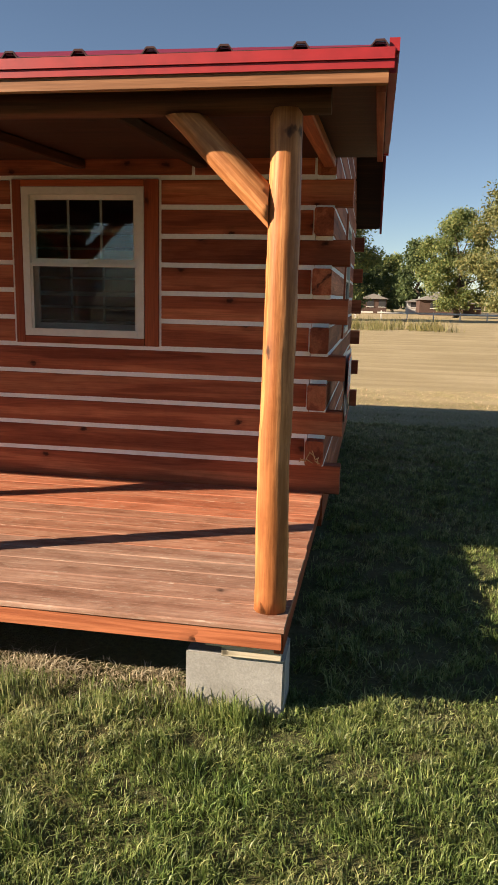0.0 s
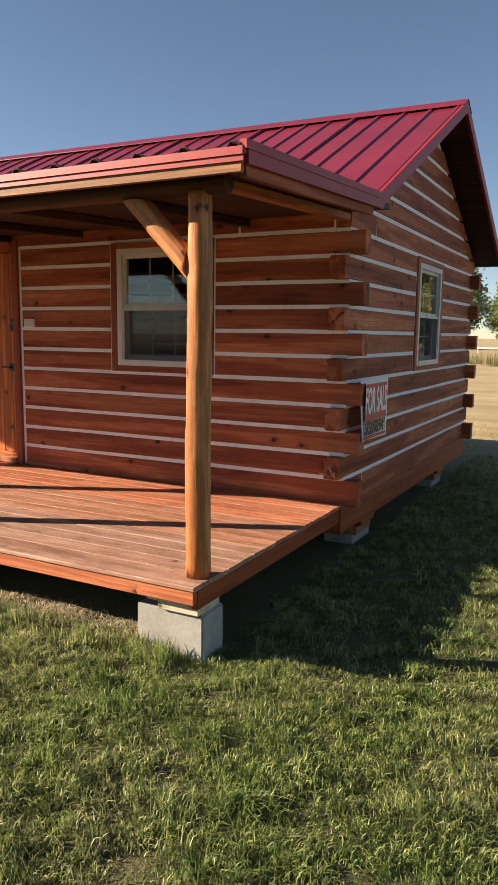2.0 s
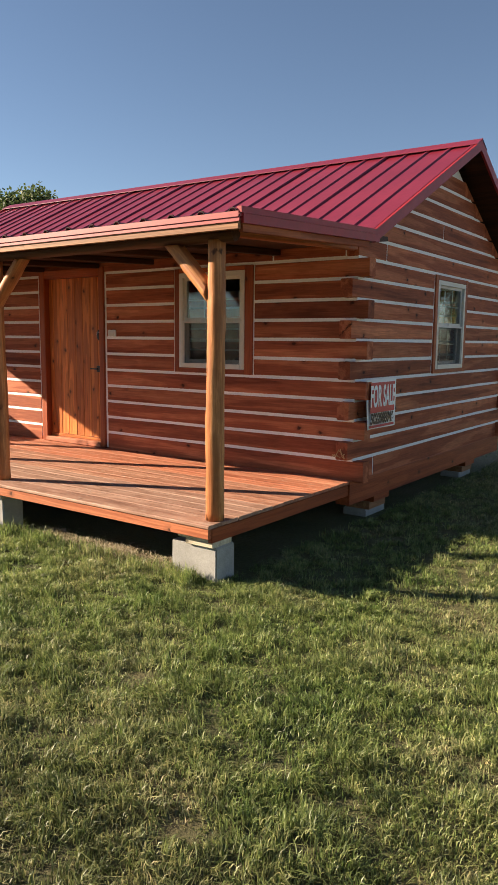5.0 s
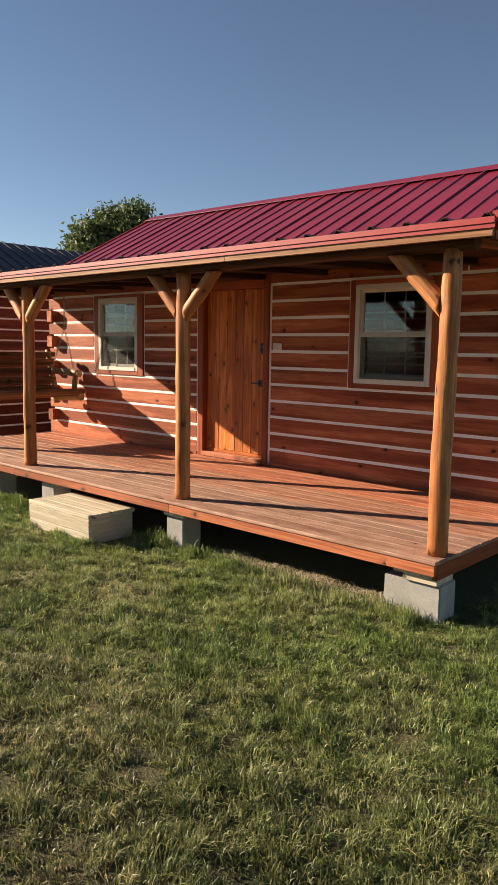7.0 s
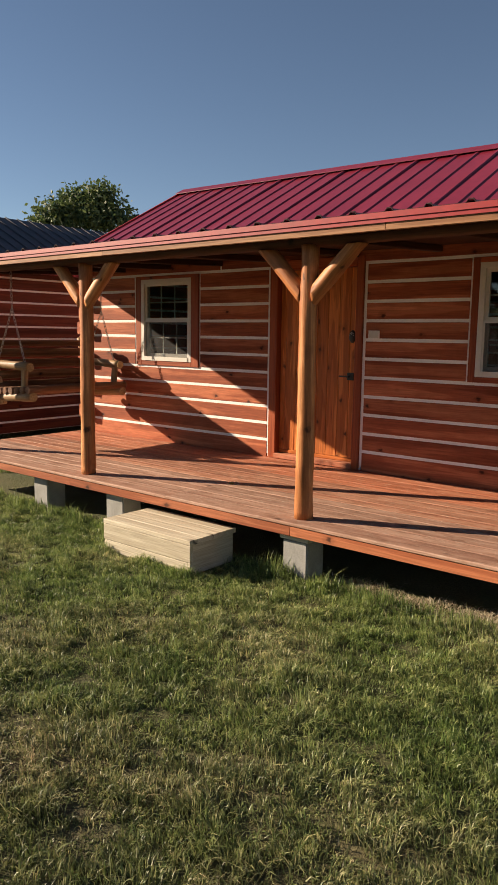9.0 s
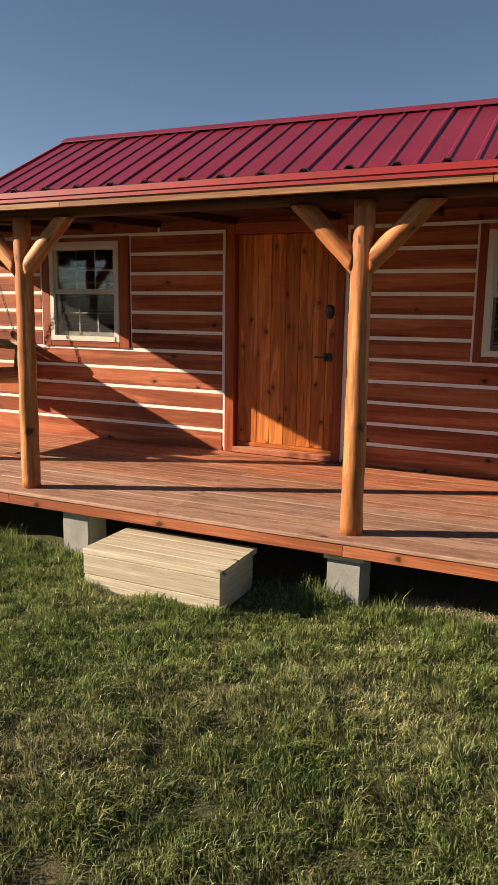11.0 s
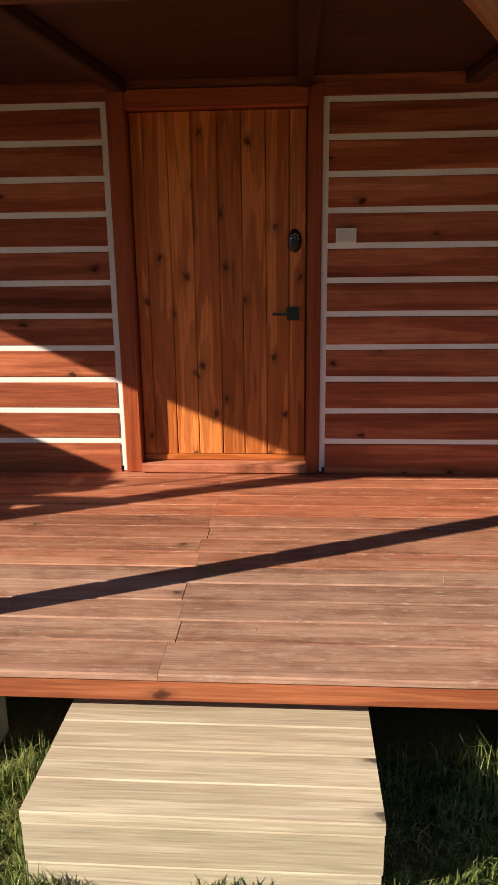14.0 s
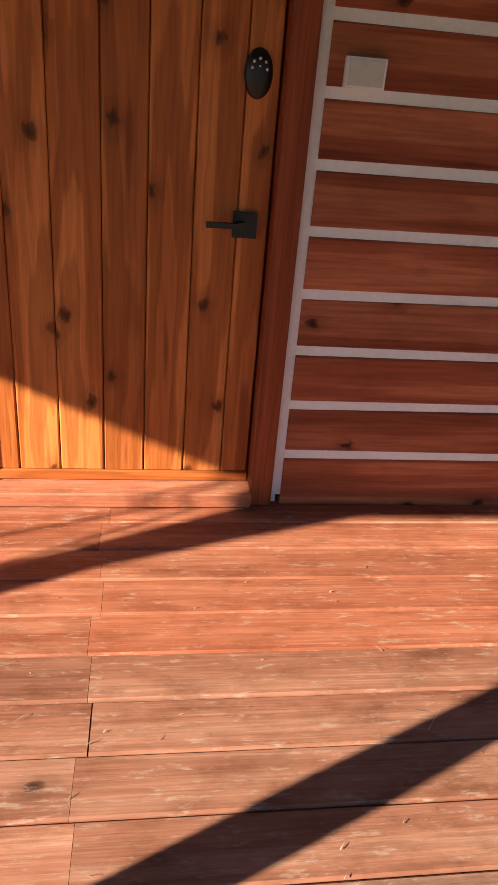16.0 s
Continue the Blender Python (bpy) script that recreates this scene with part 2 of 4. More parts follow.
def grass_material(name, patches):
    """Ground and blades share their patches of green and straw by place."""
    m, nt, b = material(name, 0.45 if patches else 0.9)
    geo = nt.nodes.new("ShaderNodeNewGeometry")
    n1 = node(nt, "ShaderNodeTexNoise", Scale=1.1, Detail=5.0, Roughness=0.6)
    nt.links.new(geo.outputs["Position"], n1.inputs["Vector"])
    green = ramp(nt, n1.outputs["Fac"], [(0.34, (0.142, 0.205, 0.062)), (0.5, (0.225, 0.268, 0.102)), (0.66, (0.315, 0.315, 0.165))])
    brown = ramp(nt, n1.outputs["Fac"], [(0.34, (0.115, 0.118, 0.054)), (0.5, (0.170, 0.150, 0.084)), (0.66, (0.25, 0.20, 0.135))])
    sep0 = nt.nodes.new("ShaderNodeSeparateXYZ")
    nt.links.new(geo.outputs["Position"], sep0.inputs[0])
    n5 = node(nt, "ShaderNodeTexNoise", Scale=0.9, Detail=3.0)
    nt.links.new(geo.outputs["Position"], n5.inputs["Vector"])
    edge = nt.nodes.new("ShaderNodeMath")
    edge.operation, edge.inputs[1].default_value = "MULTIPLY_ADD", 2.4
    nt.links.new(n5.outputs["Fac"], edge.inputs[0])
    nt.links.new(sep0.outputs["Y"], edge.inputs[2])
    lush = node(nt, "ShaderNodeMapRange", From_Min=1.2, From_Max=2.7, To_Min=0.4)
    nt.links.new(edge.outputs[0], lush.inputs["Value"])
    near = blend(nt, "MIX", lush.outputs[0], brown, green)
    sep = nt.nodes.new("ShaderNodeSeparateXYZ")
    nt.links.new(geo.outputs["Position"], sep.inputs[0])
    n2 = node(nt, "ShaderNodeTexNoise", Scale=0.35, Detail=4.0)
    nt.links.new(geo.outputs["Position"], n2.inputs["Vector"])
    straw = ramp(nt, n2.outputs["Fac"], [(0.3, (0.47, 0.385, 0.235)), (0.7, (0.58, 0.485, 0.32))])
    mow = node(nt, "ShaderNodeMapping", Scale=(0.12, 1.4, 1.0))
    nt.links.new(geo.outputs["Position"], mow.inputs["Vector"])
    n4 = node(nt, "ShaderNodeTexNoise", Scale=1.0, Detail=6.0, Roughness=0.65)
    nt.links.new(mow.outputs[0], n4.inputs["Vector"])
    lines_ = ramp(nt, n4.outputs["Fac"], [(0.35, (0.78, 0.76, 0.70)), (0.65, (1.12, 1.12, 1.14))])
    straw = blend(nt, "MULTIPLY", 1.0, straw, lines_)
    mr = node(nt, "ShaderNodeMapRange", From_Min=6.5, From_Max=12.0)
    nt.links.new(sep.outputs["Y"], mr.inputs["Value"])
    if not patches:
        near = blend(nt, "MULTIPLY", 1.0, near, (0.48, 0.43, 0.40))
    col = blend(nt, "MIX", mr.outputs[0], near, straw)
    if patches:
        n6 = node(nt, "ShaderNodeTexNoise", Scale=17.0, Detail=2.0, Roughness=0.6)
        nt.links.new(geo.outputs["Position"], n6.inputs["Vector"])
        tufts = ramp(nt, n6.outputs["Fac"], [(0.36, (0.42, 0.46, 0.40)), (0.5, (0.95, 0.98, 0.9)), (0.64, (1.5, 1.45, 1.45))])
        col = blend(nt, "MULTIPLY", 1.0, col, tufts)
        v = ramp(nt, geo.outputs["Random Per Island"], [(0.0, (0.5, 0.66, 0.45)), (0.5, (0.95, 1.0, 0.9)), (0.74, (1.15, 1.12, 1.05)), (0.86, (1.4, 1.25, 1.35)), (1.0, (1.7, 1.45, 1.65))])
        col = blend(nt, "MULTIPLY", 1.0, col, v)
    else:
        n3 = node(nt, "ShaderNodeTexNoise", Scale=40.0, Detail=5.0, Roughness=0.7)
        nt.links.new(geo.outputs["Position"], n3.inputs["Vector"])
        v = ramp(nt, n3.outputs["Fac"], [(0.3, (0.45, 0.42, 0.36)), (0.7, (1.15, 1.1, 1.0))])
        col = blend(nt, "MULTIPLY", 1.0, col, v)
        bump(nt, b, n3.outputs["Fac"], 0.8, 0.03)
    nt.links.new(col, b.inputs["Base Color"])
    if patches:
        tr = nt.nodes.new("ShaderNodeBsdfTranslucent")
        nt.links.new(col, tr.inputs["Color"])
        mix = nt.nodes.new("ShaderNodeMixShader")
        mix.inputs[0].default_value = 0.35
        nt.links.new(b.outputs[0], mix.inputs[1])
        nt.links.new(tr.outputs[0], mix.inputs[2])
        nt.links.new(mix.outputs[0], nt.nodes["Material Output"].inputs["Surface"])
    return m


GROUND = grass_material("lawn_ground", False)
BLADE = grass_material("lawn_blades", True)
WEED = foliage("weed_stalks", (0.10, 0.11, 0.035), (0.20, 0.18, 0.06), (0.34, 0.27, 0.11))
STRAW = foliage("dry_straw", (0.30, 0.24, 0.15), (0.45, 0.38, 0.27), (0.60, 0.53, 0.40))

# ---- building helpers ----
WM = {}
MESHES = {}


def place(ob, m, parent=None):
    WM[ob] = m.copy()
    if parent is not None:
        ob.parent = parent
        ob.matrix_parent_inverse = WM[parent].inverted()
    ob.matrix_basis = m
    return ob


def thing(name, x, y, z, label, category, group="", kind=""):
    ob = place(new(name), pose(x, y, z))
    return tagged(ob, label, category, group, kind)


def mesh_of(name, bm, mat, smooth=False):
    bmesh.ops.recalc_face_normals(bm, faces=bm.faces)
    me = bpy.data.meshes.new(name)
    bm.to_mesh(me)
    bm.free()
    me.materials.append(mat)
    if smooth:
        for p in me.polygons:
            p.use_smooth = True
    return me


def part(name, bm, mat, parent=None, label="", m=None, smooth=False):
    ob = place(new(name, mesh_of(name, bm, mat, smooth)), m or Matrix(), parent)
    return tagged(ob, label)


def box(bm, x0, x1, y0, y1, z0, z1):
    v = [bm.verts.new((x, y, z)) for x in (x0, x1) for y in (y0, y1) for z in (z0, z1)]
    for f in ((0, 1, 3, 2), (4, 6, 7, 5), (0, 4, 5, 1), (2, 3, 7, 6), (0, 2, 6, 4), (1, 5, 7, 3)):
        bm.faces.new([v[k] for k in f])
    return bm


def boxes(*dims):
    bm = bmesh.new()
    for d in dims:
        box(bm, *d)
    return bm


def beam_mesh(length, w, h, c, mat, wob=0.0):
    """A sawn piece along x with eased long edges, w deep in y, h high in z."""
    key = (round(length, 3), round(w, 3), round(h, 3), c, mat.name, wob)
    if key in MESHES:
        return MESHES[key]
    bm = bmesh.new()
    a, b = w / 2, h / 2
    prof = [(-a + c, -b), (a - c, -b), (a, -b + c), (a, b - c), (a - c, b), (-a + c, b), (-a, b - c), (-a, -b + c)]
    n = 1 if not wob else max(2, int(length / 0.7))
    rings = []
    for k in range(n + 1):
        x = -length / 2 + length * k / n
        dy = wob * (noise.noise(Vector((x * 1.7, length * 3, 1.0))))
        rings.append([bm.verts.new((x, y + dy, z)) for y, z in prof])
    for r, q in zip(rings, rings[1:]):
        for k in range(8):
            bm.faces.new((r[k], r[(k + 1) % 8], q[(k + 1) % 8], q[k]))
    bm.faces.new(rings[0])
    bm.faces.new(rings[-1][::-1])
    MESHES[key] = mesh_of("beam", bm, mat)
    return MESHES[key]


def beam(name, parent, mat, x0, x1, y0, y1, z0, z1, axis="x", c=0.004, label="", wob=0.0):
    """A piece filling the given box, its grain along the named axis."""
    cx, cy, cz = (x0 + x1) / 2, (y0 + y1) / 2, (z0 + z1) / 2
    dx, dy, dz = x1 - x0, y1 - y0, z1 - z0
    if axis == "x":
        me, m = beam_mesh(dx, dy, dz, c, mat, wob), pose(cx, cy, cz)
    elif axis == "y":
        me, m = beam_mesh(dy, dx, dz, c, mat, wob), pose(cx, cy, cz, 0, 0, 90)
    else:
        me, m = beam_mesh(dz, dy, dx, c, mat, wob), pose(cx, cy, cz, 0, -90, 0)
    return tagged(place(new(name, me), m, parent), label)


def along(a, b):
    """The pose whose x runs from a to b, at their middle, and the length."""
    a, b = Vector(a), Vector(b)
    q = (b - a).to_track_quat("X", "Z")
    return Matrix.Translation((a + b) / 2) @ q.to_matrix().to_4x4(), (b - a).length


def pole_bm(length, r0, r1, seed, seg=16, rings=34, bend=0.008, tip=0.0):
    bm = bmesh.new()
    rows = []
    for k in range(rings + 1):
        f = k / rings
        x = -length / 2 + length * f
        r = r0 + (r1 - r0) * f
        if tip and k in (0, rings):
            r *= 1 - tip
        oy = bend * noise.noise(Vector((x * 1.3, seed, 0)))
        oz = bend * noise.noise(Vector((x * 1.3, seed, 7)))
        row = []
        for s in range(seg):
            t = math.tau * s / seg
            rr = r * (1 + 0.10 * noise.noise(Vector((x * 6, 1.6 * math.cos(t) + seed, 1.6 * math.sin(t)))) + 0.035 * noise.noise(Vector((x * 21, 3 * math.cos(t) + seed, 3 * math.sin(t)))))
            row.append(bm.verts.new((x, oy + rr * math.cos(t), oz + rr * math.sin(t))))
        rows.append(row)
    for r, q in zip(rows, rows[1:]):
        for k in range(seg):
            bm.faces.new((r[k], r[(k + 1) % seg], q[(k + 1) % seg], q[k]))
    bm.faces.new(rows[0])
    bm.faces.new(rows[-1][::-1])
    return bm


def pole(name, parent, mat, a, b, r0, r1, seed, label="", **kw):
    m, length = along(a, b)
    ob = part(name, pole_bm(length, r0, r1, seed, **kw), mat, parent, label, m)
    for p in ob.data.polygons:
        p.use_smooth = len(p.vertices) == 4
    return ob


# ---- ground ----
DECK_Z = 0.41
X_R, X_L = -0.26, -7.22
Y_F, Y_B = 4.36, 8.40
T = 0.11
bm = bmesh.new()
box(bm, -900, 900, -900, 900, -0.5, 0.0)
ground = tagged(part("ground", bm, GROUND), "mown lawn going over into a dry straw field", "ground", kind="structure")

# ---- cabin ----
cabin = thing("log_cabin", -3.74, 5.4, 0, "red-brown stained log cabin with white chinking and a red metal roof", "cabin")
CH0, PITCH, CH = 0.583, 0.1683, 0.0185


def chink_z(k):
    return CH0 + PITCH * k


def course(k):
    lo = DECK_Z - 0.015 if k == 0 else chink_z(k - 1) + CH / 2
    return lo, chink_z(k) - CH / 2


WIN_Z = (1.267, 2.255)
openings_front = [(-6.265, -5.255, WIN_Z), (-4.308, -3.226, (DECK_Z - 0.02, 2.33)), (-2.25, -1.31, WIN_Z)]


def wall_spans(a, b, z, holes):
    """The stretches from a to b that stay solid at height z."""
    out, at = [], a
    for h0, h1, (z0, z1) in sorted(holes):
        if z0 - 0.03 < z < z1 + 0.0:
            out.append((at, h0))
            at = h1
    out.append((at, b))
    return out


def core(a, b, holes, z0, z1):
    """Boxes of the chinking core along a wall, round its openings."""
    cuts, at = [], a
    for h0, h1, (w0, w1) in sorted(holes):
        cuts += [(at, h0, z0, z1)]
        if w0 > z0 + 0.05:
            cuts.append((h0, h1, z0, w0))
        if w1 < z1 - 0.02:
            cuts.append((h0, h1, w1, z1))
        at = h1
    return cuts + [(at, b, z0, z1)]


V = 0.015  # the vertical chinking beside openings
REC = 0.004


def shrink(spans, a, b):
    return [(s + (V if s > a + 0.01 else 0), e - (V if e < b - 0.01 else 0)) for s, e in spans]


TOP = 2.42
rest = []
bm = bmesh.new()
for s, e, z0, z1 in core(X_L + T, X_R - T, openings_front, DECK_Z + 0.03, TOP):
    if len(bm.verts):
        rest.append((s, e, z0, z1))
        continue
    box(bm, s, e, Y_F + REC, Y_F + T - REC, z0, z1)
front = part("front_wall", bm, CHINK, cabin, "red-brown square logs with white chinking")
for s, e, z0, z1 in rest:
    part("chinking_panel", boxes((s, e, Y_F + REC, Y_F + T - REC, z0, z1)), CHINK, front)
for k in range(12):
    lo, hi = course(k) if k < 11 else (chink_z(10) + CH / 2, TOP)
    long = k % 2 == 0
    a, b = (X_L - 0.10, X_R + 0.10) if long else (X_L + T + 0.004, X_R - T - V)
    for s, e in shrink(wall_spans(a, b, (lo + hi) / 2, openings_front), a, b):
        cut = {11: (-4.95, -1.10)}.get(k, ())
        at = s
        for c_ in cut:
            if s < c_ < e:
                beam("log", front, LOG, at, c_ - 0.01, Y_F, Y_F + T, lo, hi, "x", 0.009, wob=0.004)
                at = c_ + 0.01
        beam("log", front, LOG, at, e, Y_F, Y_F + T, lo, hi, "x", 0.009, wob=0.004)

# a torn log end at the corner
srng = random.Random(8)
for k in range(9):
    size = srng.uniform(0.012, 0.035)
    m = pose(X_R - 0.13 + srng.uniform(0, 0.10), Y_F - 0.107, 0.61 + srng.uniform(0, 0.06), srng.uniform(-20, 20), srng.uniform(-70, 70), 0)
    part("splinter", boxes((-0.0025, 0.0025, -0.004, 0.004, -size, size)), CUT, front, "", m)

# side walls with their gables
RIDGE_Y, RIDGE_Z, SLOPE = 6.38, 3.553, 0.50


def ridge_z(x):
    """The ridge climbs a little towards the far gable."""
    return RIDGE_Z - 0.0105 * x


SIDE_WIN = (6.03, 6.98, WIN_Z)


def gable_span(z):
    half = (RIDGE_Z - 0.10 - z) / SLOPE
    return max(Y_F, RIDGE_Y - half), min(Y_B, RIDGE_Y + half)


for side, xo, xi in (("right", X_R, X_R - T), ("left", X_L, X_L + T)):
    holes = [SIDE_WIN] if side == "right" else []
    lo_x, hi_x = min(xo, xi), max(xo, xi)
    extra = []
    bm = bmesh.new()
    for s, e, z0, z1 in core(Y_F + REC, Y_B - REC, holes, DECK_Z - 0.02, TOP - 0.1):
        if len(bm.verts):
            extra.append((lo_x + REC, hi_x - REC, s, e, z0, z1))
        else:
            box(bm, lo_x + REC, hi_x - REC, s, e, z0, z1)
    gm = bmesh.new()
    p = [(lo_x + REC, y, z) for y, z in ((Y_F + 0.01, TOP - 0.1), (Y_B - 0.01, TOP - 0.1), (RIDGE_Y, RIDGE_Z - 0.12))]
    q = [(hi_x - REC, y, z) for _, y, z in p]
    pv, qv = [gm.verts.new(c) for c in p], [gm.verts.new(c) for c in q]
    gm.faces.new(pv), gm.faces.new(qv)
    for k in range(3):
        gm.faces.new((pv[k], pv[(k + 1) % 3], qv[(k + 1) % 3], qv[k]))
    wall = part(side + "_side_wall", bm, CHINK, cabin, "red-brown square logs with white chinking")
    part("gable_chinking", gm, CHINK, wall)
    for d in extra:
        part("chinking_panel", boxes(d), CHINK, wall)
    for k in range(18):
        lo, hi = course(k)
        if k < 11 or (k == 11):
            long = k % 2 == 1
            a, b = (Y_F - 0.10 if k < 11 else Y_F, Y_B + 0.10) if long else (Y_F + T + 0.004, Y_B - T - 0.004)
        else:
            a, b = gable_span(hi)
            if b - a < 0.25:
                continue
        hole = holes if k < 11 else []
        for s, e in shrink(wall_spans(a, b, (lo + hi) / 2, hole), a, b):
            if k in (0, 11, 13) and side == "right":
                c_ = {0: 4.75, 11: 4.89, 13: 6.20}[k]
                beam("log", wall, LOG, lo_x, hi_x, s, c_ - 0.01, lo, hi, "y", 0.009)
                s = c_ + 0.01
            beam("log", wall, LOG, lo_x, hi_x, s, e, lo, hi, "y", 0.009, wob=0.004)
        if k >= 12 and side == "right":
            # the wedge of log under each rake
            for sgn, ye in ((-1, a), (1, b)):
                far = gable_span(lo)[0 if sgn < 0 else 1]
                if abs(far - ye) > 0.02:
                    bm = bmesh.new()
                    c3 = [(ye, lo), (ye, hi), (far, lo)]
                    va = [bm.verts.new((lo_x, y, z)) for y, z in c3]
                    vb = [bm.verts.new((hi_x, y, z)) for y, z in c3]
                    bm.faces.new(va), bm.faces.new(vb)
                    for j in range(3):
                        bm.faces.new((va[j], va[(j + 1) % 3], vb[(j + 1) % 3], vb[j]))
                    part("log_wedge", bm, LOG, wall)

bm = bmesh.new()
box(bm, X_L + T, X_R - T, Y_B - T + REC, Y_B - REC, DECK_Z, TOP - 0.05)
back = part("back_wall", bm, CHINK, cabin, "red-brown square logs with white chinking")
for k in range(11):
    lo, hi = course(k)
    a, b = (X_L - 0.10, X_R + 0.10) if k % 2 == 0 else (X_L + T + 0.004, X_R - T - 0.004)
    beam("log", back, LOG, a, b, Y_B - T, Y_B, lo, hi, "x", 0.009)

# base beams and floor
for y0, y1 in ((Y_F + 0.004, Y_F + 0.13), (Y_B - 0.13, Y_B)):
    beam("sill_beam", cabin, TRIM, X_L, X_R - 0.13, y0, y1, 0.21, DECK_Z, "x")
for x0, x1 in ((X_R - 0.125, X_R + 0.006), (X_L, X_L + 0.125)):
    beam("sill_beam", cabin, TRIM, x0, x1, Y_F - 0.05, Y_B, 0.20, DECK_Z - 0.006, "y")
part("inner_floor", boxes((X_L + T, X_R - T, Y_F + 0.14, Y_B - 0.14, 0.34, 0.40)), INTERIOR, cabin)
part("inner_ceiling", boxes((X_L + T, X_R - T, Y_F + T, Y_B - T, 2.36, 2.40)), INTERIOR, cabin)


# windows
def window(width, height, name="window"):
    """A single-hung white window in the xz plane, facing -y, centred on x, standing on z = 0; its trim boards round it."""
    top = thing(name, 0, 0, 0, "", "")
    w, h, f = width / 2, height, 0.045
    part("frame", boxes((-w, -w + f, -0.012, 0.09, 0, h), (w - f, w, -0.012, 0.09, 0, h), (-w + f, w - f, -0.012, 0.09, h - f, h), (-w + f, w - f, -0.018, 0.09, 0, f)), VINYL, top, "white vinyl frame")
    mid, s = h * 0.5, 0.028
    for nm, z0, z1, y0 in (("upper_sash", mid - 0.01, h - f, 0.015), ("lower_sash", f, mid + 0.02, 0.045)):
        a, b = -w + f, w - f
        sash = part(nm, boxes((a, a + s, y0, y0 + 0.028, z0, z1), (b - s, b, y0, y0 + 0.028, z0, z1), (a + s, b - s, y0, y0 + 0.028, z0, z0 + s + 0.008), (a + s, b - s, y0, y0 + 0.028, z1 - s, z1)), VINYL, top)
        pane = part("pane", boxes((a + s, b - s, y0 + 0.011, y0 + 0.017, z0 + s, z1 - s)), GLASS, sash, "clear reflecting glass")
        pane.visible_shadow = False
        for j in (1, 2):
            x = a + s + (b - a - 2 * s) * j / 3
            part("muntin", boxes((x - 0.007, x + 0.007, y0 + 0.0175, y0 + 0.024, z0 + s, z1 - s)), VINYL, sash)
        zc = (z0 + z1) / 2
        part("muntin", boxes((a + s, b - s, y0 + 0.0245, y0 + 0.029, zc - 0.007, zc + 0.007)), VINYL, sash)
    part("lock", boxes((-0.03, 0.03, 0.008, 0.03, mid - 0.002, mid + 0.018)), VINYL, top)
    part("fly_screen", boxes((-w + f + 0.014, w - f - 0.014, 0.002, 0.004, f, mid - 0.022)), SCREEN, top, "dark fly screen")
    part("screen_rail", boxes((-w + f, w - f, -0.004, 0.012, mid - 0.022, mid - 0.004), (-w + f, -w + f + 0.014, -0.004, 0.012, f, mid - 0.022), (w - f - 0.014, w - f, -0.004, 0.012, f, mid - 0.022)), VINYL, top)
    return top


def set_window(cx, z0, m, width=0.785, height=0.90, left=0.06, right=0.09):
    w = window(width, height)
    base = m @ pose(cx, 0, z0)
    for o in (w,):
        place(o, base, cabin)
    a, b = cx - width / 2, cx + width / 2
    for nm, x0, x1, zz0, zz1, ax in (("trim_board", a - left, a - 0.003, WIN_Z[0], WIN_Z[1], "z"), ("trim_board", b + 0.003, b + right, WIN_Z[0], WIN_Z[1], "z"),
                                     ("trim_board", a, b, WIN_Z[0], z0 - 0.003, "x"), ("trim_board", a, b, z0 + height + 0.003, WIN_Z[1], "x")):
        d = (x0, x1, -0.012, T - 0.01, zz0, zz1)
        dx, dz = x1 - x0, zz1 - zz0
        me = beam_mesh(dx, T, dz, 0.003, TRIM) if ax == "x" else beam_mesh(dz, T, dx, 0.003, TRIM)
        mm = base @ pose(-cx, 0, -z0) @ pose((x0 + x1) / 2, T / 2 - 0.012, (zz0 + zz1) / 2, 0, 0 if ax == "x" else -90, 0)
        ob = place(new(nm, me), mm, w)
    tagged(w, "white single-hung window with a grid and brown trim")
    return w


set_window(-1.795, 1.313, pose(0, Y_F, 0))
set_window(-5.765, 1.320, pose(0, Y_F, 0), left=0.09, right=0.11)
set_window(6.50, 1.308, pose(X_R, 0, 0, 0, 0, 90), width=0.80, left=0.065, right=0.065)

# door
door = place(new("door_1"), pose(-3.75, Y_F + 0.05, DECK_Z), cabin)
tagged(door, "closed honey-brown plank door with black handle")
edges = (-4.195, -4.132, -4.010, -3.890, -3.760, -3.641, -3.520, -3.402, -3.318)
for a, b in zip(edges, edges[1:]):
    beam("plank", door, DOOR, a + 0.0012, b - 0.0012, Y_F + 0.045, Y_F + 0.085, 0.502, 2.235, "z", 0.004)
beam("bottom_rail", door, DOOR, -4.195, -3.318, Y_F + 0.040, Y_F + 0.085, 0.464, 0.499, "x")
part("door_back", boxes((-4.20, -3.31, Y_F + 0.087, Y_F + 0.1, 0.45, 2.25)), INTERIOR, door)
frame_part = beam("threshold", cabin, DECK, -4.20, -3.31, Y_F - 0.04, Y_F + 0.1, DECK_Z + 0.004, 0.462, "x")
beam("jamb", cabin, TRIM, -4.288, -4.199, Y_F - 0.02, Y_F + 0.11, DECK_Z + 0.004, 2.33, "z", 0.005, "red-brown door jamb")
beam("jamb", cabin, TRIM, -3.313, -3.243, Y_F - 0.02, Y_F + 0.11, DECK_Z + 0.004, 2.33, "z", 0.005, "red-brown door jamb")
beam("door_header", cabin, TRIM, -4.196, -3.316, Y_F - 0.018, Y_F + 0.11, 2.24, 2.33, "x", 0.005)
part("chinking_strip", boxes((-4.308, -4.290, Y_F + 0.004, Y_F + 0.10, DECK_Z + 0.004, 2.34)), CHINK, cabin)
part("chinking_strip", boxes((-3.241, -3.226, Y_F + 0.004, Y_F + 0.10, DECK_Z + 0.004, 2.34)), CHINK, cabin)
YD = Y_F + 0.045
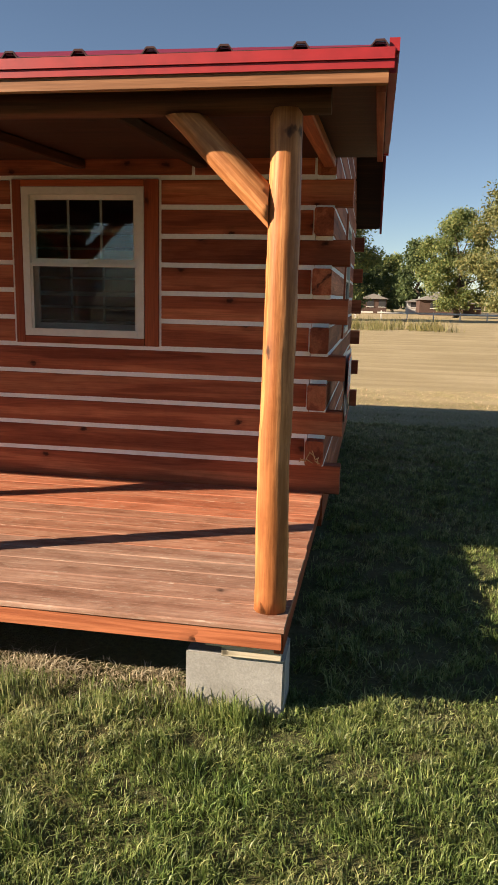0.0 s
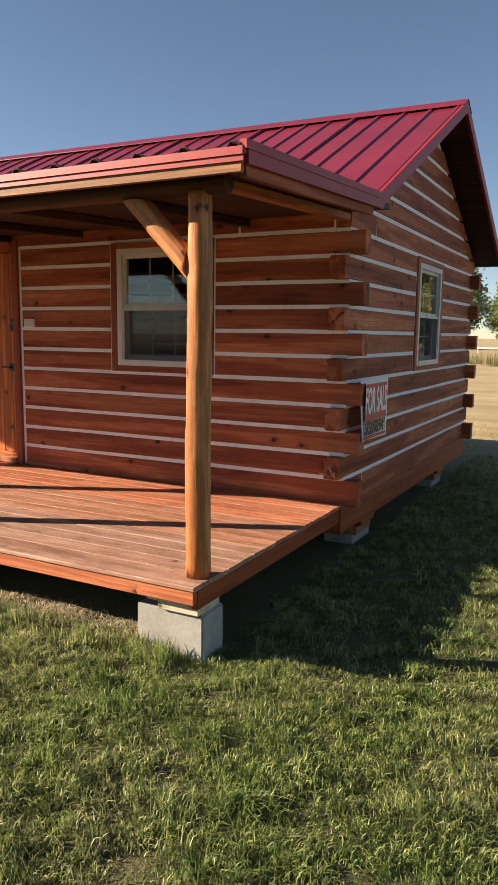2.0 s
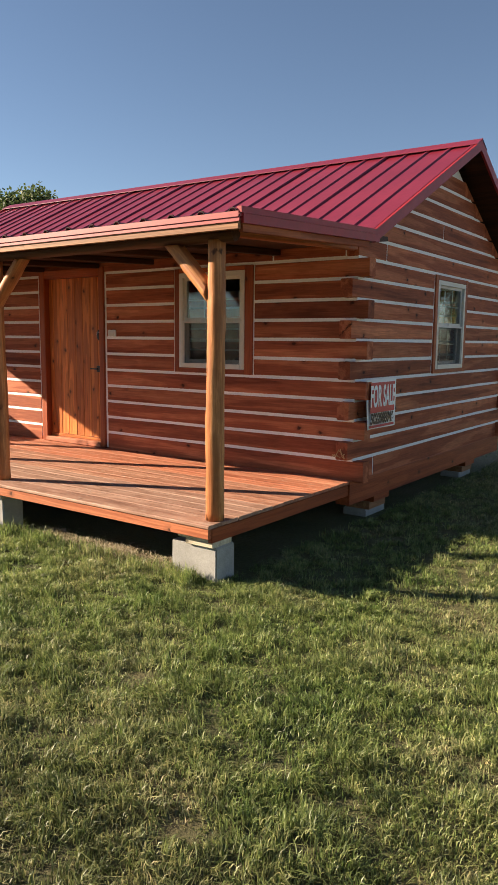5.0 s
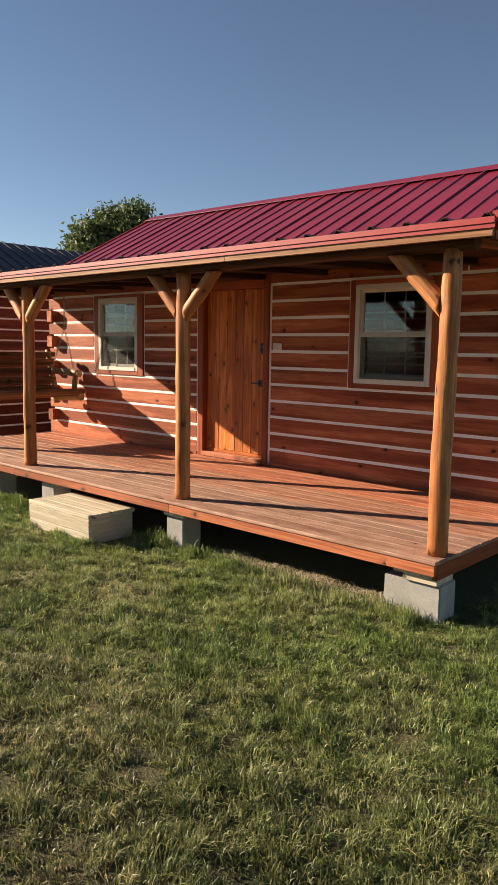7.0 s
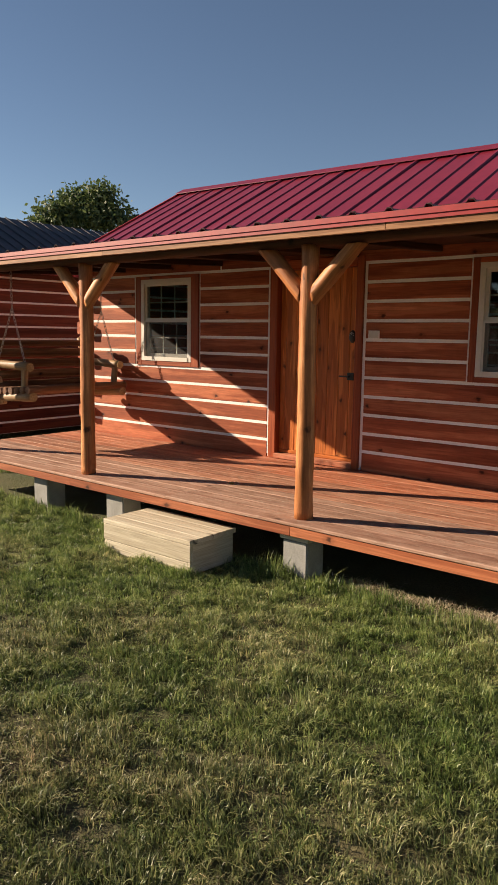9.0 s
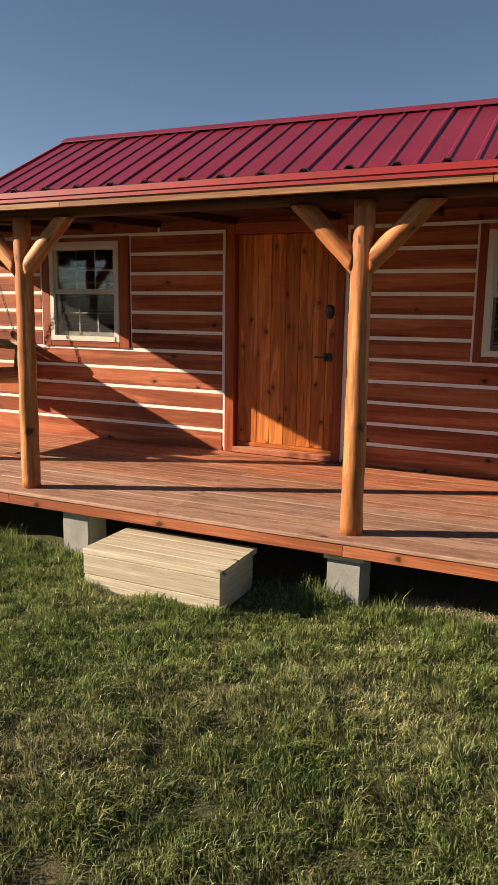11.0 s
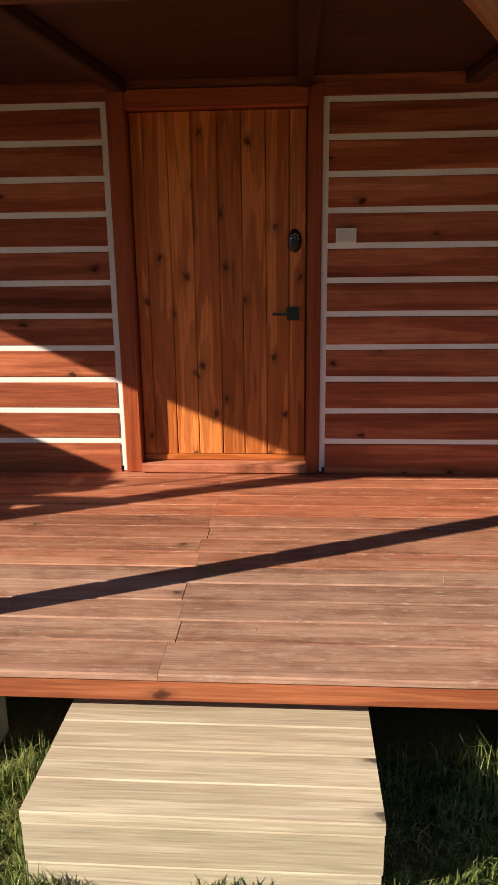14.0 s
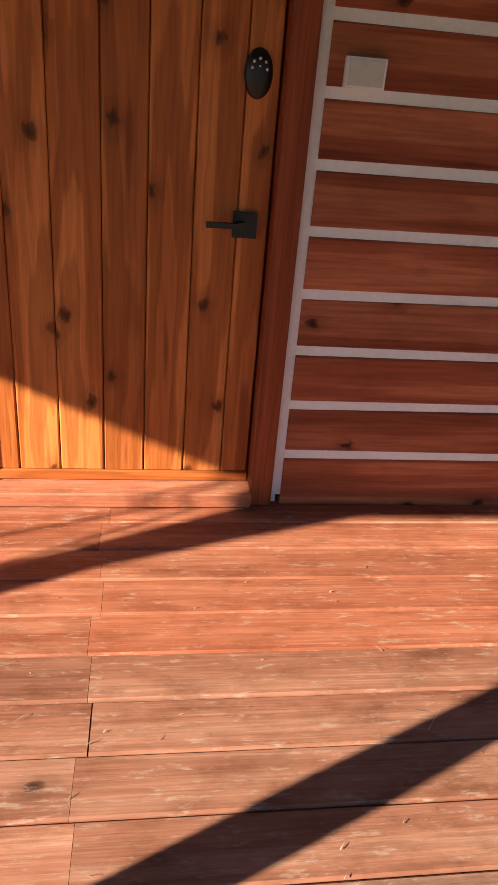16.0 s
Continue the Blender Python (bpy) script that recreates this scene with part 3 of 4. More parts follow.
handle = part("door_handle", boxes((-3.415, -3.35, YD - 0.012, YD, 1.223, 1.290)), BLACK, door, "square black handle plate")
part("lever", boxes((-3.488, -3.405, YD - 0.040, YD - 0.026, 1.250, 1.264), (-3.405, -3.385, YD - 0.040, YD - 0.012, 1.247, 1.267)), BLACK, handle)
bm = bmesh.new()
bmesh.ops.create_uvsphere(bm, u_segments=20, v_segments=12, radius=1)
bmesh.ops.transform(bm, matrix=Matrix.Translation((-3.375, YD - 0.002, 1.620)) @ Matrix.Diagonal((0.036, 0.022, 0.058, 1)), verts=bm.verts)
lock = part("keypad_lock", bm, BLACK, door, "oval black keypad lock with white keys", smooth=True)
for dx, dz in ((-0.014, 0.026), (0.0, 0.033), (0.014, 0.026), (-0.018, 0.012), (0.0, 0.016), (0.018, 0.010)):
    bm = bmesh.new()
    bmesh.ops.create_uvsphere(bm, u_segments=8, v_segments=6, radius=0.0042, matrix=Matrix.Translation((-3.375 + dx, YD - 0.0215 + abs(dx) * 0.12 + abs(dz) * 0.1, 1.620 + dz)))
    part("key", bm, PAPER, lock)

# porch deck
deck = part("porch_deck", boxes((X_L + 0.02, X_R - 0.042, 2.462, 4.35, 0.325, 0.378)), FASCIA, cabin, "weathered red-brown board deck")
DY0 = 2.415
nboards = 14
bw = 0.1375
for k in range(nboards):
    y0 = DY0 + (0.0 if k == 0 else 0.185 + (k - 1) * bw)
    y1 = min(DY0 + 0.185 + k * bw - 0.003, Y_F - 0.003)
    j = -3.748 + 0.011 * ((k * 5) % 3 - 1)
    mat = DECK_GREY if k < 5 else DECK_WORN if k < 9 else DECK
    gap = 0.0015 if k in (1, 3, 7) else 0.0004
    for a, b in ((X_L, j - gap), (j + gap, X_R + 0.002 * (k % 3))):
        beam("board", deck, mat, a, b, y0, y1, 0.386, DECK_Z - 0.001 * (k % 2), "x", 0.005)
for a, b in ((X_L + 0.005, -4.95), (-4.945, -2.592), (-2.588, X_R - 0.01)):
    beam("fascia_board", cabin, FASCIA, a, b, 2.425, 2.46, 0.316, 0.385, "x", 0.003, "orange-brown stained deck fascia board")
beam("fascia_board", cabin, TRIM, X_R - 0.04, X_R - 0.005, 2.463, Y_F - 0.055, 0.285, 0.378, "y", 0.003)
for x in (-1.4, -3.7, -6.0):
    beam("joist", cabin, SHADED_SOFFIT, x, x + 0.05, 2.75, 4.3, 0.26, 0.325, "y")

# posts, braces and eave beam
PY = 2.575
BEAM_Z = 2.185
for k, x in enumerate((-0.329, -2.583, -4.87, -7.08)):
    pole("post", cabin, POLE, (x - 0.005, PY, DECK_Z), (x, PY, BEAM_Z + 0.01), 0.062, 0.056, 3.1 + k * 5.3, "peeled honey-coloured pine post")
    for sgn in (-1, 1):
        if (k == 0 and sgn > 0) or (k == 3 and sgn < 0):
            continue
        m, length = along((x + sgn * 0.43, PY - 0.004, BEAM_Z + 0.08), (x - sgn * 0.05, PY - 0.004, 1.79))
        bm = pole_bm(length, 0.052, 0.054, 11.7 + k * 3.1 + sgn, rings=14)
        inv = m.inverted()
        for co, no in (((x, PY, BEAM_Z - 0.004), (0, 0, 1)), ((x + sgn * 0.048, PY, 1.9), (-sgn, 0, 0))):
            cut = bmesh.ops.bisect_plane(bm, geom=bm.verts[:] + bm.edges[:] + bm.faces[:], plane_co=inv @ Vector(co), plane_no=inv.to_3x3() @ Vector(no), clear_outer=True)
            bmesh.ops.contextual_create(bm, geom=[g for g in cut["geom_cut"] if isinstance(g, bmesh.types.BMEdge)])
        brace = part("brace", bm, POLE, cabin, "peeled honey-coloured pine brace", m)
        for p in brace.data.polygons:
            p.use_smooth = len(p.vertices) == 4
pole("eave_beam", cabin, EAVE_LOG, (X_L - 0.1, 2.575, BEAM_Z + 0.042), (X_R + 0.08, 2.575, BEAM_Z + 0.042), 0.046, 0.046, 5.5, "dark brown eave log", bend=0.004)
LOW_PITCH = pose(0, 2.36, 2.30, 3.0) @ pose(0, -2.36, -2.30)
# inner rafters get the brown darkened for shade; the open end one stays lighter
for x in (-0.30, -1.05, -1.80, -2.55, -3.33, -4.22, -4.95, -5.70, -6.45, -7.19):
    ob = beam("rafter", cabin, SHADED_SOFFIT if x != -0.30 else FASCIA, x - 0.035, x + 0.035, 2.645, Y_F - 0.012, 2.212, 2.262, "y", 0.006)
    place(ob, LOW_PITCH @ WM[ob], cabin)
for a, b in ((-7.48, -4.38), (-4.376, -1.93), (-1.926, 0.0)):
    beam("eave_board", cabin, EAVE_WOOD, a, b, 2.353, 2.378, 2.212, 2.272, "x", 0.002, "pale sawn eave board")

# roofs
ROOF_R, ROOF_L = 0.015, -7.50
porch_deck_roof = part("porch_roof", boxes((ROOF_L + 0.02, ROOF_R - 0.02, 2.402, 4.352, 2.264, 2.298)), SHADED_SOFFIT, cabin, "low-pitched red metal porch roof", LOW_PITCH)


def panel_mesh(width, length, ribs=4, lip=0.013):
    """Ribbed sheet: x across the ribs, y up the slope, z out."""
    bm = bmesh.new()
    xs = []
    step = width / ribs
    for k in range(ribs):
        x = k * step
        xs += [(x, 0.0), (x + step - 0.058, 0.0), (x + step - 0.042, lip), (x + step - 0.016, lip)]
    xs.append((width, 0.0))
    lo = [bm.verts.new((x, 0, z)) for x, z in xs]
    hi = [bm.verts.new((x, length, z)) for x, z in xs]
    lo2 = [bm.verts.new((x, 0.0, z - 0.006)) for x, z in xs]
    hi2 = [bm.verts.new((x, length, z - 0.006)) for x, z in xs]
    for k in range(len(xs) - 1):
        bm.faces.new((lo[k], lo[k + 1], hi[k + 1], hi[k]))
        bm.faces.new((lo2[k], hi2[k], hi2[k + 1], lo2[k + 1]))
        bm.faces.new((lo[k], lo2[k], lo2[k + 1], lo[k + 1]))
        bm.faces.new((hi[k], hi[k + 1], hi2[k + 1], hi2[k]))
    return bm


NP = 8
PW = (ROOF_R - ROOF_L - 0.03) / NP
porch_me = mesh_of("roof_panel", panel_mesh(PW - 0.001, 1.75), RED)
for k in range(NP):
    place(new("roof_panel", porch_me), LOW_PITCH @ pose(ROOF_L + 0.015 + k * PW, 2.349, 2.312), porch_deck_roof)
foam_me = mesh_of("foam_closure", panel_mesh(PW - 0.001, 0.010, lip=0.0195), FOAM)
for k in range(NP):
    place(new("foam_closure", foam_me), LOW_PITCH @ pose(ROOF_L + 0.015 + k * PW, 2.339, 2.3118), porch_deck_roof)
ANG = math.degrees(math.atan(SLOPE))
EAVE_Y = 4.09
RUN = RIDGE_Y - EAVE_Y
SL = RUN / math.cos(radians(ANG))
bm = bmesh.new()
for sgn in (-1, 1):
    y0, z0 = RIDGE_Y + sgn * (RUN - 0.03), RIDGE_Z - SLOPE * (RUN - 0.03)
    for x0, x1 in ((ROOF_L + 0.02, ROOF_R - 0.02),):
        va, vb = ([bm.verts.new((x, y, z)) for y, z in ((y0, z0 - 0.045), (y0, z0 - 0.008), (RIDGE_Y, ridge_z(x) - 0.008), (RIDGE_Y, ridge_z(x) - 0.045))] for x in (x0, x1))
        bm.faces.new(va), bm.faces.new(vb)
        for j in range(4):
            bm.faces.new((va[j], va[(j + 1) % 4], vb[(j + 1) % 4], vb[j]))
roof = part("roof", bm, SHADED_SOFFIT, cabin, "steep ribbed red metal gable roof")
main_me = mesh_of("roof_panel", panel_mesh(PW - 0.001, SL), RED)
for k in range(NP):
    eave_z = RIDGE_Z - SLOPE * RUN
    ang = math.degrees(math.atan((ridge_z(ROOF_L + (k + 0.5) * PW) - eave_z) / RUN))
    place(new("roof_panel", main_me), pose(ROOF_L + 0.015 + k * PW, EAVE_Y, eave_z + 0.004, ang), roof)
    place(new("roof_panel", main_me), pose(ROOF_L + 0.015 + (k + 1) * PW, 2 * RIDGE_Y - EAVE_Y, eave_z + 0.004, ang, 0, 180), roof)


def slope_strip(name, x0, x1, sgn, lo, hi, mat):
    """A rake board: from the eave to the ridge, between two offsets below and above the roof plane."""
    bm = bmesh.new()
    ya, yb = RIDGE_Y + sgn * (RUN + 0.01), RIDGE_Y
    za, zb = RIDGE_Z - SLOPE * (RUN + 0.01), ridge_z(x0)
    c = [(ya, za + lo), (ya, za + hi), (yb, zb + hi), (yb, zb + lo)]
    va, vb = [bm.verts.new((x0, y, z)) for y, z in c], [bm.verts.new((x1, y, z)) for y, z in c]
    bm.faces.new(va), bm.faces.new(vb)
    for j in range(4):
        bm.faces.new((va[j], va[(j + 1) % 4], vb[(j + 1) % 4], vb[j]))
    return part(name, bm, mat, roof, "red metal trim")


for sgn in (-1, 1):
    for x0, x1 in ((ROOF_R - 0.018, ROOF_R + 0.006), (ROOF_L - 0.006, ROOF_L + 0.018)):
        slope_strip("rake_trim", x0, x1, sgn, -0.075, 0.022, RED_TRIM)
# ridge cap
bm = bmesh.new()
c = [(-0.15, -0.052), (-0.15, -0.046), (0, 0.034), (0.15, -0.046), (0.15, -0.052), (0, 0.026)]
va = [bm.verts.new((ROOF_L - 0.01, RIDGE_Y + y, ridge_z(ROOF_L) + z + 0.004)) for y, z in c]
vb = [bm.verts.new((ROOF_R + 0.01, RIDGE_Y + y, ridge_z(ROOF_R) + z + 0.004)) for y, z in c]
bm.faces.new(va), bm.faces.new(vb)
for j in range(6):
    bm.faces.new((va[j], va[(j + 1) % 6], vb[(j + 1) % 6], vb[j]))
part("ridge_cap", bm, RED, roof, "red metal ridge cap")
# eave trim of the porch roof, with its lower lip, and the side trims
part("eave_trim", boxes((ROOF_L, ROOF_R, 2.352, 2.40, 2.282, 2.311), (ROOF_L, ROOF_R, 2.343, 2.351, 2.252, 2.2745), (ROOF_L, ROOF_R, 2.336, 2.3385, 2.276, 2.3075), (ROOF_L, ROOF_R, 2.3386, 2.351, 2.276, 2.280)), RED_TRIM, porch_deck_roof, "red metal eave trim")
for x0, x1 in ((ROOF_R - 0.016, ROOF_R + 0.008), (ROOF_L - 0.008, ROOF_L + 0.016)):
    part("rake_trim", boxes((x0, x1, 2.375, EAVE_Y + 0.06, 2.245, 2.300), (x0 - 0.002, x1 + 0.005, 2.349, EAVE_Y + 0.04, 2.300, 2.336)), RED_TRIM, porch_deck_roof, "red metal rake trim", LOW_PITCH)
rake_board = beam("rake_board", cabin, LOG, ROOF_R - 0.05, ROOF_R - 0.02, 2.405, 4.03, 2.20, 2.262, "y", 0.003)
place(rake_board, LOW_PITCH @ WM[rake_board], cabin)


# ---- loose things round the cabin ----
def block(x0, x1, y0, y1, z0, z1, label):
    """A hollow concrete block lying on its bed, its cores along the longer side."""
    top = place(new("concrete_block"), pose((x0 + x1) / 2, (y0 + y1) / 2, z0))
    bm = bmesh.new()
    bmesh.ops.create_cube(bm, size=1.0, matrix=Matrix.Translation(((x0 + x1) / 2, (y0 + y1) / 2, (z0 + z1) / 2)) @ Matrix.Diagonal((x1 - x0, y1 - y0, z1 - z0, 1)))
    bmesh.ops.bevel(bm, geom=bm.edges[:], offset=0.008, segments=2, affect="EDGES")
    for v in bm.verts:
        v.co += 0.003 * noise.noise_vector(v.co * 14)
    bpy.data.objects.remove(top)
    ob = part("concrete_block", bm, BLOCK)
    return tagged(ob, label, "block", "concrete blocks under the cabin")


block(-0.645, -0.262, 2.50, 2.70, -0.02, 0.245, "pale grey concrete block at the porch corner, shims on it")
block(-2.70, -2.50, 2.50, 2.70, -0.02, 0.270, "grey concrete block under the porch fascia")
block(-4.56, -4.345, 2.50, 2.70, -0.02, 0.314, "grey concrete block under the porch fascia")
block(-5.63, -5.42, 2.52, 2.72, -0.02, 0.314, "grey concrete block under the porch fascia")
for y in (4.78, 7.22):
    block(X_R - 0.30, X_R - 0.07, y, y + 0.40, -0.03, 0.065, "low grey concrete block under the side wall")
    s = thing("wood_shim", X_R - 0.2, y + 0.2, 0.065, "sawn pine shims stacked on a block", "shim", "wood shims")
    beam("shim_board", s, EAVE_WOOD, X_R - 0.29, X_R - 0.05, y + 0.03, y + 0.36, 0.065, 0.13, "y")
    beam("shim_board", s, TRIM, X_R - 0.27, X_R - 0.03, y + 0.08, y + 0.40, 0.13, 0.200, "y")
shim = thing("wood_shim", -0.42, 2.6, 0.245, "raw pine shims stacked on the corner block", "shim", "wood shims")
beam("shim_board", shim, PINE, -0.50, -0.275, 2.475, 2.68, 0.245, 0.288, "x")
beam("shim_board", shim, PINE, -0.56, -0.29, 2.465, 2.66, 0.288, 0.313, "x")
shim = thing("wood_shim", -2.6, 2.6, 0.270, "raw pine shim board on a block under the fascia", "shim", "wood shims")
beam("shim_board", shim, PINE, -2.715, -2.485, 2.485, 2.72, 0.270, 0.3135, "x")
for x0, y0 in ((-7.1, 8.0), (-3.8, 8.0), (-7.1, 4.5)):
    block(x0, x0 + 0.4, y0, y0 + 0.2, -0.02, 0.208, "grey concrete block under the cabin")

step = thing("wooden_step", -3.6, 2.3, 0, "raw pine box step on the lawn before the porch", "step")
ys = (2.055, 2.175, 2.295, 2.415, 2.53)
for a, b in zip(ys, ys[1:]):
    beam("tread_board", step, PINE, -4.045, -3.145, a, b - 0.003, 0.218, 0.252, "x", 0.003)
beam("front_board", step, PINE, -4.043, -3.147, 2.056, 2.090, 0.098, 0.216, "x", 0.003)
beam("front_board", step, PINE, -4.040, -3.150, 2.060, 2.092, -0.01, 0.094, "x", 0.003)
for x in (-4.030, -3.20):
    beam("side_board", step, PINE, x, x + 0.033, 2.102, 2.52, -0.01, 0.216, "y", 0.003)
beam("back_board", step, PINE, -3.99, -3.21, 2.49, 2.52, -0.01, 0.216, "x", 0.003)

card = part("switch_box", boxes((-3.172, -3.072, Y_F - 0.024, Y_F - 0.001, 1.607, 1.675)), PAPER)
bm = bmesh.new()
tagged(card, "small white plastic box screwed to the log wall", "electrical box")
part("cover", boxes((-3.166, -3.078, Y_F - 0.027, Y_F - 0.0245, 1.612, 1.670)), VINYL, card)


# sale sign
def letters(text, size, m, mat, parent, name, squeeze=1.0, bold=0.0):
    cu = bpy.data.curves.new(name, "FONT")
    cu.body, cu.size, cu.align_x, cu.align_y, cu.extrude, cu.offset = text, size, "CENTER", "CENTER", 0.0008, bold
    tmp = bpy.data.objects.new(name, cu)
    scene.collection.objects.link(tmp)
    me = bpy.data.meshes.new_from_object(tmp.evaluated_get(bpy.context.evaluated_depsgraph_get()))
    bpy.data.objects.remove(tmp)
    me.materials.clear()
    me.materials.append(mat)
    return place(new(name, me), m @ Matrix.Diagonal((squeeze, 1, 1, 1)), parent)


SX = X_R + 0.105
sm = pose(SX, 4.655, 1.055, 90, 0, 90)
SW, SH = 0.53, 0.42
bm = bmesh.new()
n = 10
grid_f, grid_b = [], []
for i in range(n + 1):
    for j in range(n + 1):
        u, w = i / n - 0.5, j / n - 0.5
        zoff = 0.012 * math.sin(3.0 * u) + (0.03 * max(0, -u - 0.3) * 5 * max(0, 0.2 - w))
        grid_f.append(bm.verts.new((u * SW, w * SH, zoff)))
        grid_b.append(bm.verts.new((u * SW, w * SH, zoff - 0.003)))
for g in (grid_f, grid_b):
    for i in range(n):
        for j in range(n):
            k = i * (n + 1) + j
            bm.faces.new((g[k], g[k + n + 1], g[k + n + 2], g[k + 1]))
sign = tagged(part("sale_sign", bm, PAPER, m=sm), "white and red for sale sign fixed to the log corner", "sign")
part("red_panel", boxes((-SW * 0.44, SW * 0.45, -SH * 0.17, SH * 0.44, 0.013, 0.0145)), SIGNRED, sign, "red printed panel", sm)
part("red_bar", boxes((-SW * 0.46, SW * 0.45, -SH * 0.47, -SH * 0.42, 0.013, 0.0145)), SIGNRED, sign, "", sm)
letters("FOR SALE", 0.25, sm @ pose(0, SH * 0.14, 0.0165), PAPER, sign, "lettering", 0.45, 0.006)
letters("5022988946", 0.125, sm @ pose(0, -SH * 0.30, 0.0155), BLACK, sign, "phone_number", 0.72, 0.005)

# porch swing, facing along the porch
swing = thing("porch_swing", -6.5, 3.54, 0.8, "peeled log porch swing hanging on chains from the porch rafters", "swing")
YA, YB2 = 2.95, 4.13
XF, XB = -6.34, -6.84
for k, y in enumerate((YA, YB2)):
    pole("arm", swing, SWING_PALE, (XB - 0.05, y, 1.29), (XF + 0.06, y, 1.265), 0.042, 0.046, 31 + k, rings=8)
    pole("arm_end", swing, CUT, (XF + 0.061, y, 1.265), (XF + 0.066, y, 1.265), 0.043, 0.043, 31 + k, rings=2)
    pole("seat_rail", swing, SWING_PALE, (XB - 0.04, y, 0.93), (XF + 0.10, y, 0.965), 0.045, 0.05, 37 + k, rings=8)
    pole("rail_end", swing, CUT, (XF + 0.101, y, 0.965), (XF + 0.106, y, 0.965), 0.047, 0.047, 37 + k, rings=2)
    pole("arm_post", swing, SWING_PALE, (XF - 0.06, y, 0.97), (XF - 0.03, y, 1.26), 0.036, 0.033, 41 + k, rings=6)
    pole("back_post", swing, SWING_PALE, (XB + 0.04, y, 0.86), (XB - 0.16, y, 1.56), 0.042, 0.036, 47 + k, rings=8)
for z, x in ((0.96, XB + 0.01), (1.28, XB - 0.08), (1.50, XB - 0.14)):
    pole("back_rail", swing, SWINGLOG, (x, YA - 0.08, z), (x, YB2 + 0.08, z), 0.034, 0.034, 51 + z, rings=8)
for k in range(4):
    z = 1.05 + 0.115 * k
    pole("back_slat", swing, SWINGLOG, (XB - 0.02 - 0.03 * k, YA - 0.02, z), (XB - 0.02 - 0.03 * k, YB2 + 0.02, z), 0.048, 0.048, 61 + k, seg=10, rings=8)
for k in range(6):
    x = XB + 0.05 + k * 0.105
    pole("seat_slat", swing, SWINGLOG, (x, YA - 0.05, 1.0 + 0.007 * k), (x, YB2 + 0.05, 1.0 + 0.007 * k), 0.04, 0.04, 71 + k, seg=8, rings=8)


def chain(a, b, name, parent):
    """Oval links from a to b, each turned a quarter against the last."""
    m, length = along(a, b)
    bm = bmesh.new()
    nlinks = max(2, int(length / 0.034))
    for k in range(nlinks):
        c = -length / 2 + length * (k + 0.5) / nlinks
        rows = []
        for s in range(8):
            t = math.tau * s / 8
            px_, pr = 0.023 * math.cos(t), 0.011 * math.sin(t)
            nx, nr = math.cos(t), math.sin(t)
            ring = []
            for q in range(4):
                w = math.tau * q / 4
                rr, side = 0.0032 * math.cos(w), 0.0032 * math.sin(w)
                p = (c + px_ + nx * rr, pr + nr * rr, side) if k % 2 else (c + px_ + nx * rr, side, pr + nr * rr)
                ring.append(bm.verts.new(p))
            rows.append(ring)
        for r, q in zip(rows, rows[1:] + rows[:1]):
            for j in range(4):
                bm.faces.new((r[j], r[(j + 1) % 4], q[(j + 1) % 4], q[j]))
    return part(name, bm, STEEL, parent, "galvanised chain", m)


for y in (YA, YB2 - 0.02):
    hook = (-6.57, y, 1.86)
    chain((XF - 0.02, y, 1.29), hook, "chain", swing)
    chain((XB - 0.03, y, 1.31), hook, "chain", swing)
    chain(hook, (-6.57, y, 2.262), "chain", swing)

# ---- neighbouring cabin ----
near_cabin = thing("neighbour_cabin", -11.2, 8, 0, "red-brown log cabin with chinking and a charcoal metal roof", "cabin")
NX, NY0, NY1 = -9.55, 4.05, 13.0
part("wall", boxes((NX - 3.3, NX - 0.006, NY0, NY1, 0.10, 2.55)), CHINK, near_cabin)
nwall = near_cabin.children[0]
for k in range(-1, 13):
    lo = 0.28 + k * 0.178
    beam("log", nwall, LOG_MAROON, NX - 0.1, NX, NY0, NY1, lo, lo + 0.156, "y", 0.009)
    beam("log", nwall, LOG_MAROON, NX - 3.3, NX - 0.11, NY0 - 0.006, NY0 + 0.1, lo, lo + 0.156, "x", 0.009)
bm = bmesh.new()
for sgn in (-1, 1):
    c = [(NX - 1.65 + sgn * 2.0, 2.52), (NX - 1.65 + sgn * 2.0, 2.57), (NX - 1.65, 3.53), (NX - 1.65, 3.47)]
    va, vb = [bm.verts.new((x, NY0 - 0.35, z)) for x, z in c], [bm.verts.new((x, NY1 + 0.3, z)) for x, z in c]
    bm.faces.new(va), bm.faces.new(vb)
    for j in range(4):
        bm.faces.new((va[j], va[(j + 1) % 4], vb[(j + 1) % 4], vb[j]))
nroof = part("roof", bm, DARK_METAL, near_cabin, "charcoal ribbed metal roof")
rib_me = beam_mesh(2.2, 0.03, 0.012, 0.004, DARK_METAL)
for k in range(40):
    y = NY0 - 0.3 + k * 0.23
    m, _ = along((NX + 0.35, y, 2.585), (NX - 1.65, y, 3.545))
    place(new("roof_rib", rib_me), m, nroof)
part("eave_trim", boxes((NX + 0.351, NX + 0.37, NY0 - 0.35, NY1 + 0.3, 2.46, 2.575)), RED_TRIM, near_cabin, "red metal eave trim")
bm = bmesh.new()
tri = [(NX - 3.3, 2.55), (NX, 2.55), (NX - 1.65, 3.42)]
va, vb = [bm.verts.new((x, NY0, z)) for x, z in tri], [bm.verts.new((x, NY0 + 0.1, z)) for x, z in tri]
bm.faces.new(va), bm.faces.new(vb)
for j in range(3):
    bm.faces.new((va[j], va[(j + 1) % 3], vb[(j + 1) % 3], vb[j]))
part("gable", bm, LOG_MAROON, near_cabin)
for y in (8.5, 12.4):
    block(NX - 0.3, NX - 0.05, y, y + 0.4, -0.02, 0.10, "grey concrete block under the neighbouring cabin")


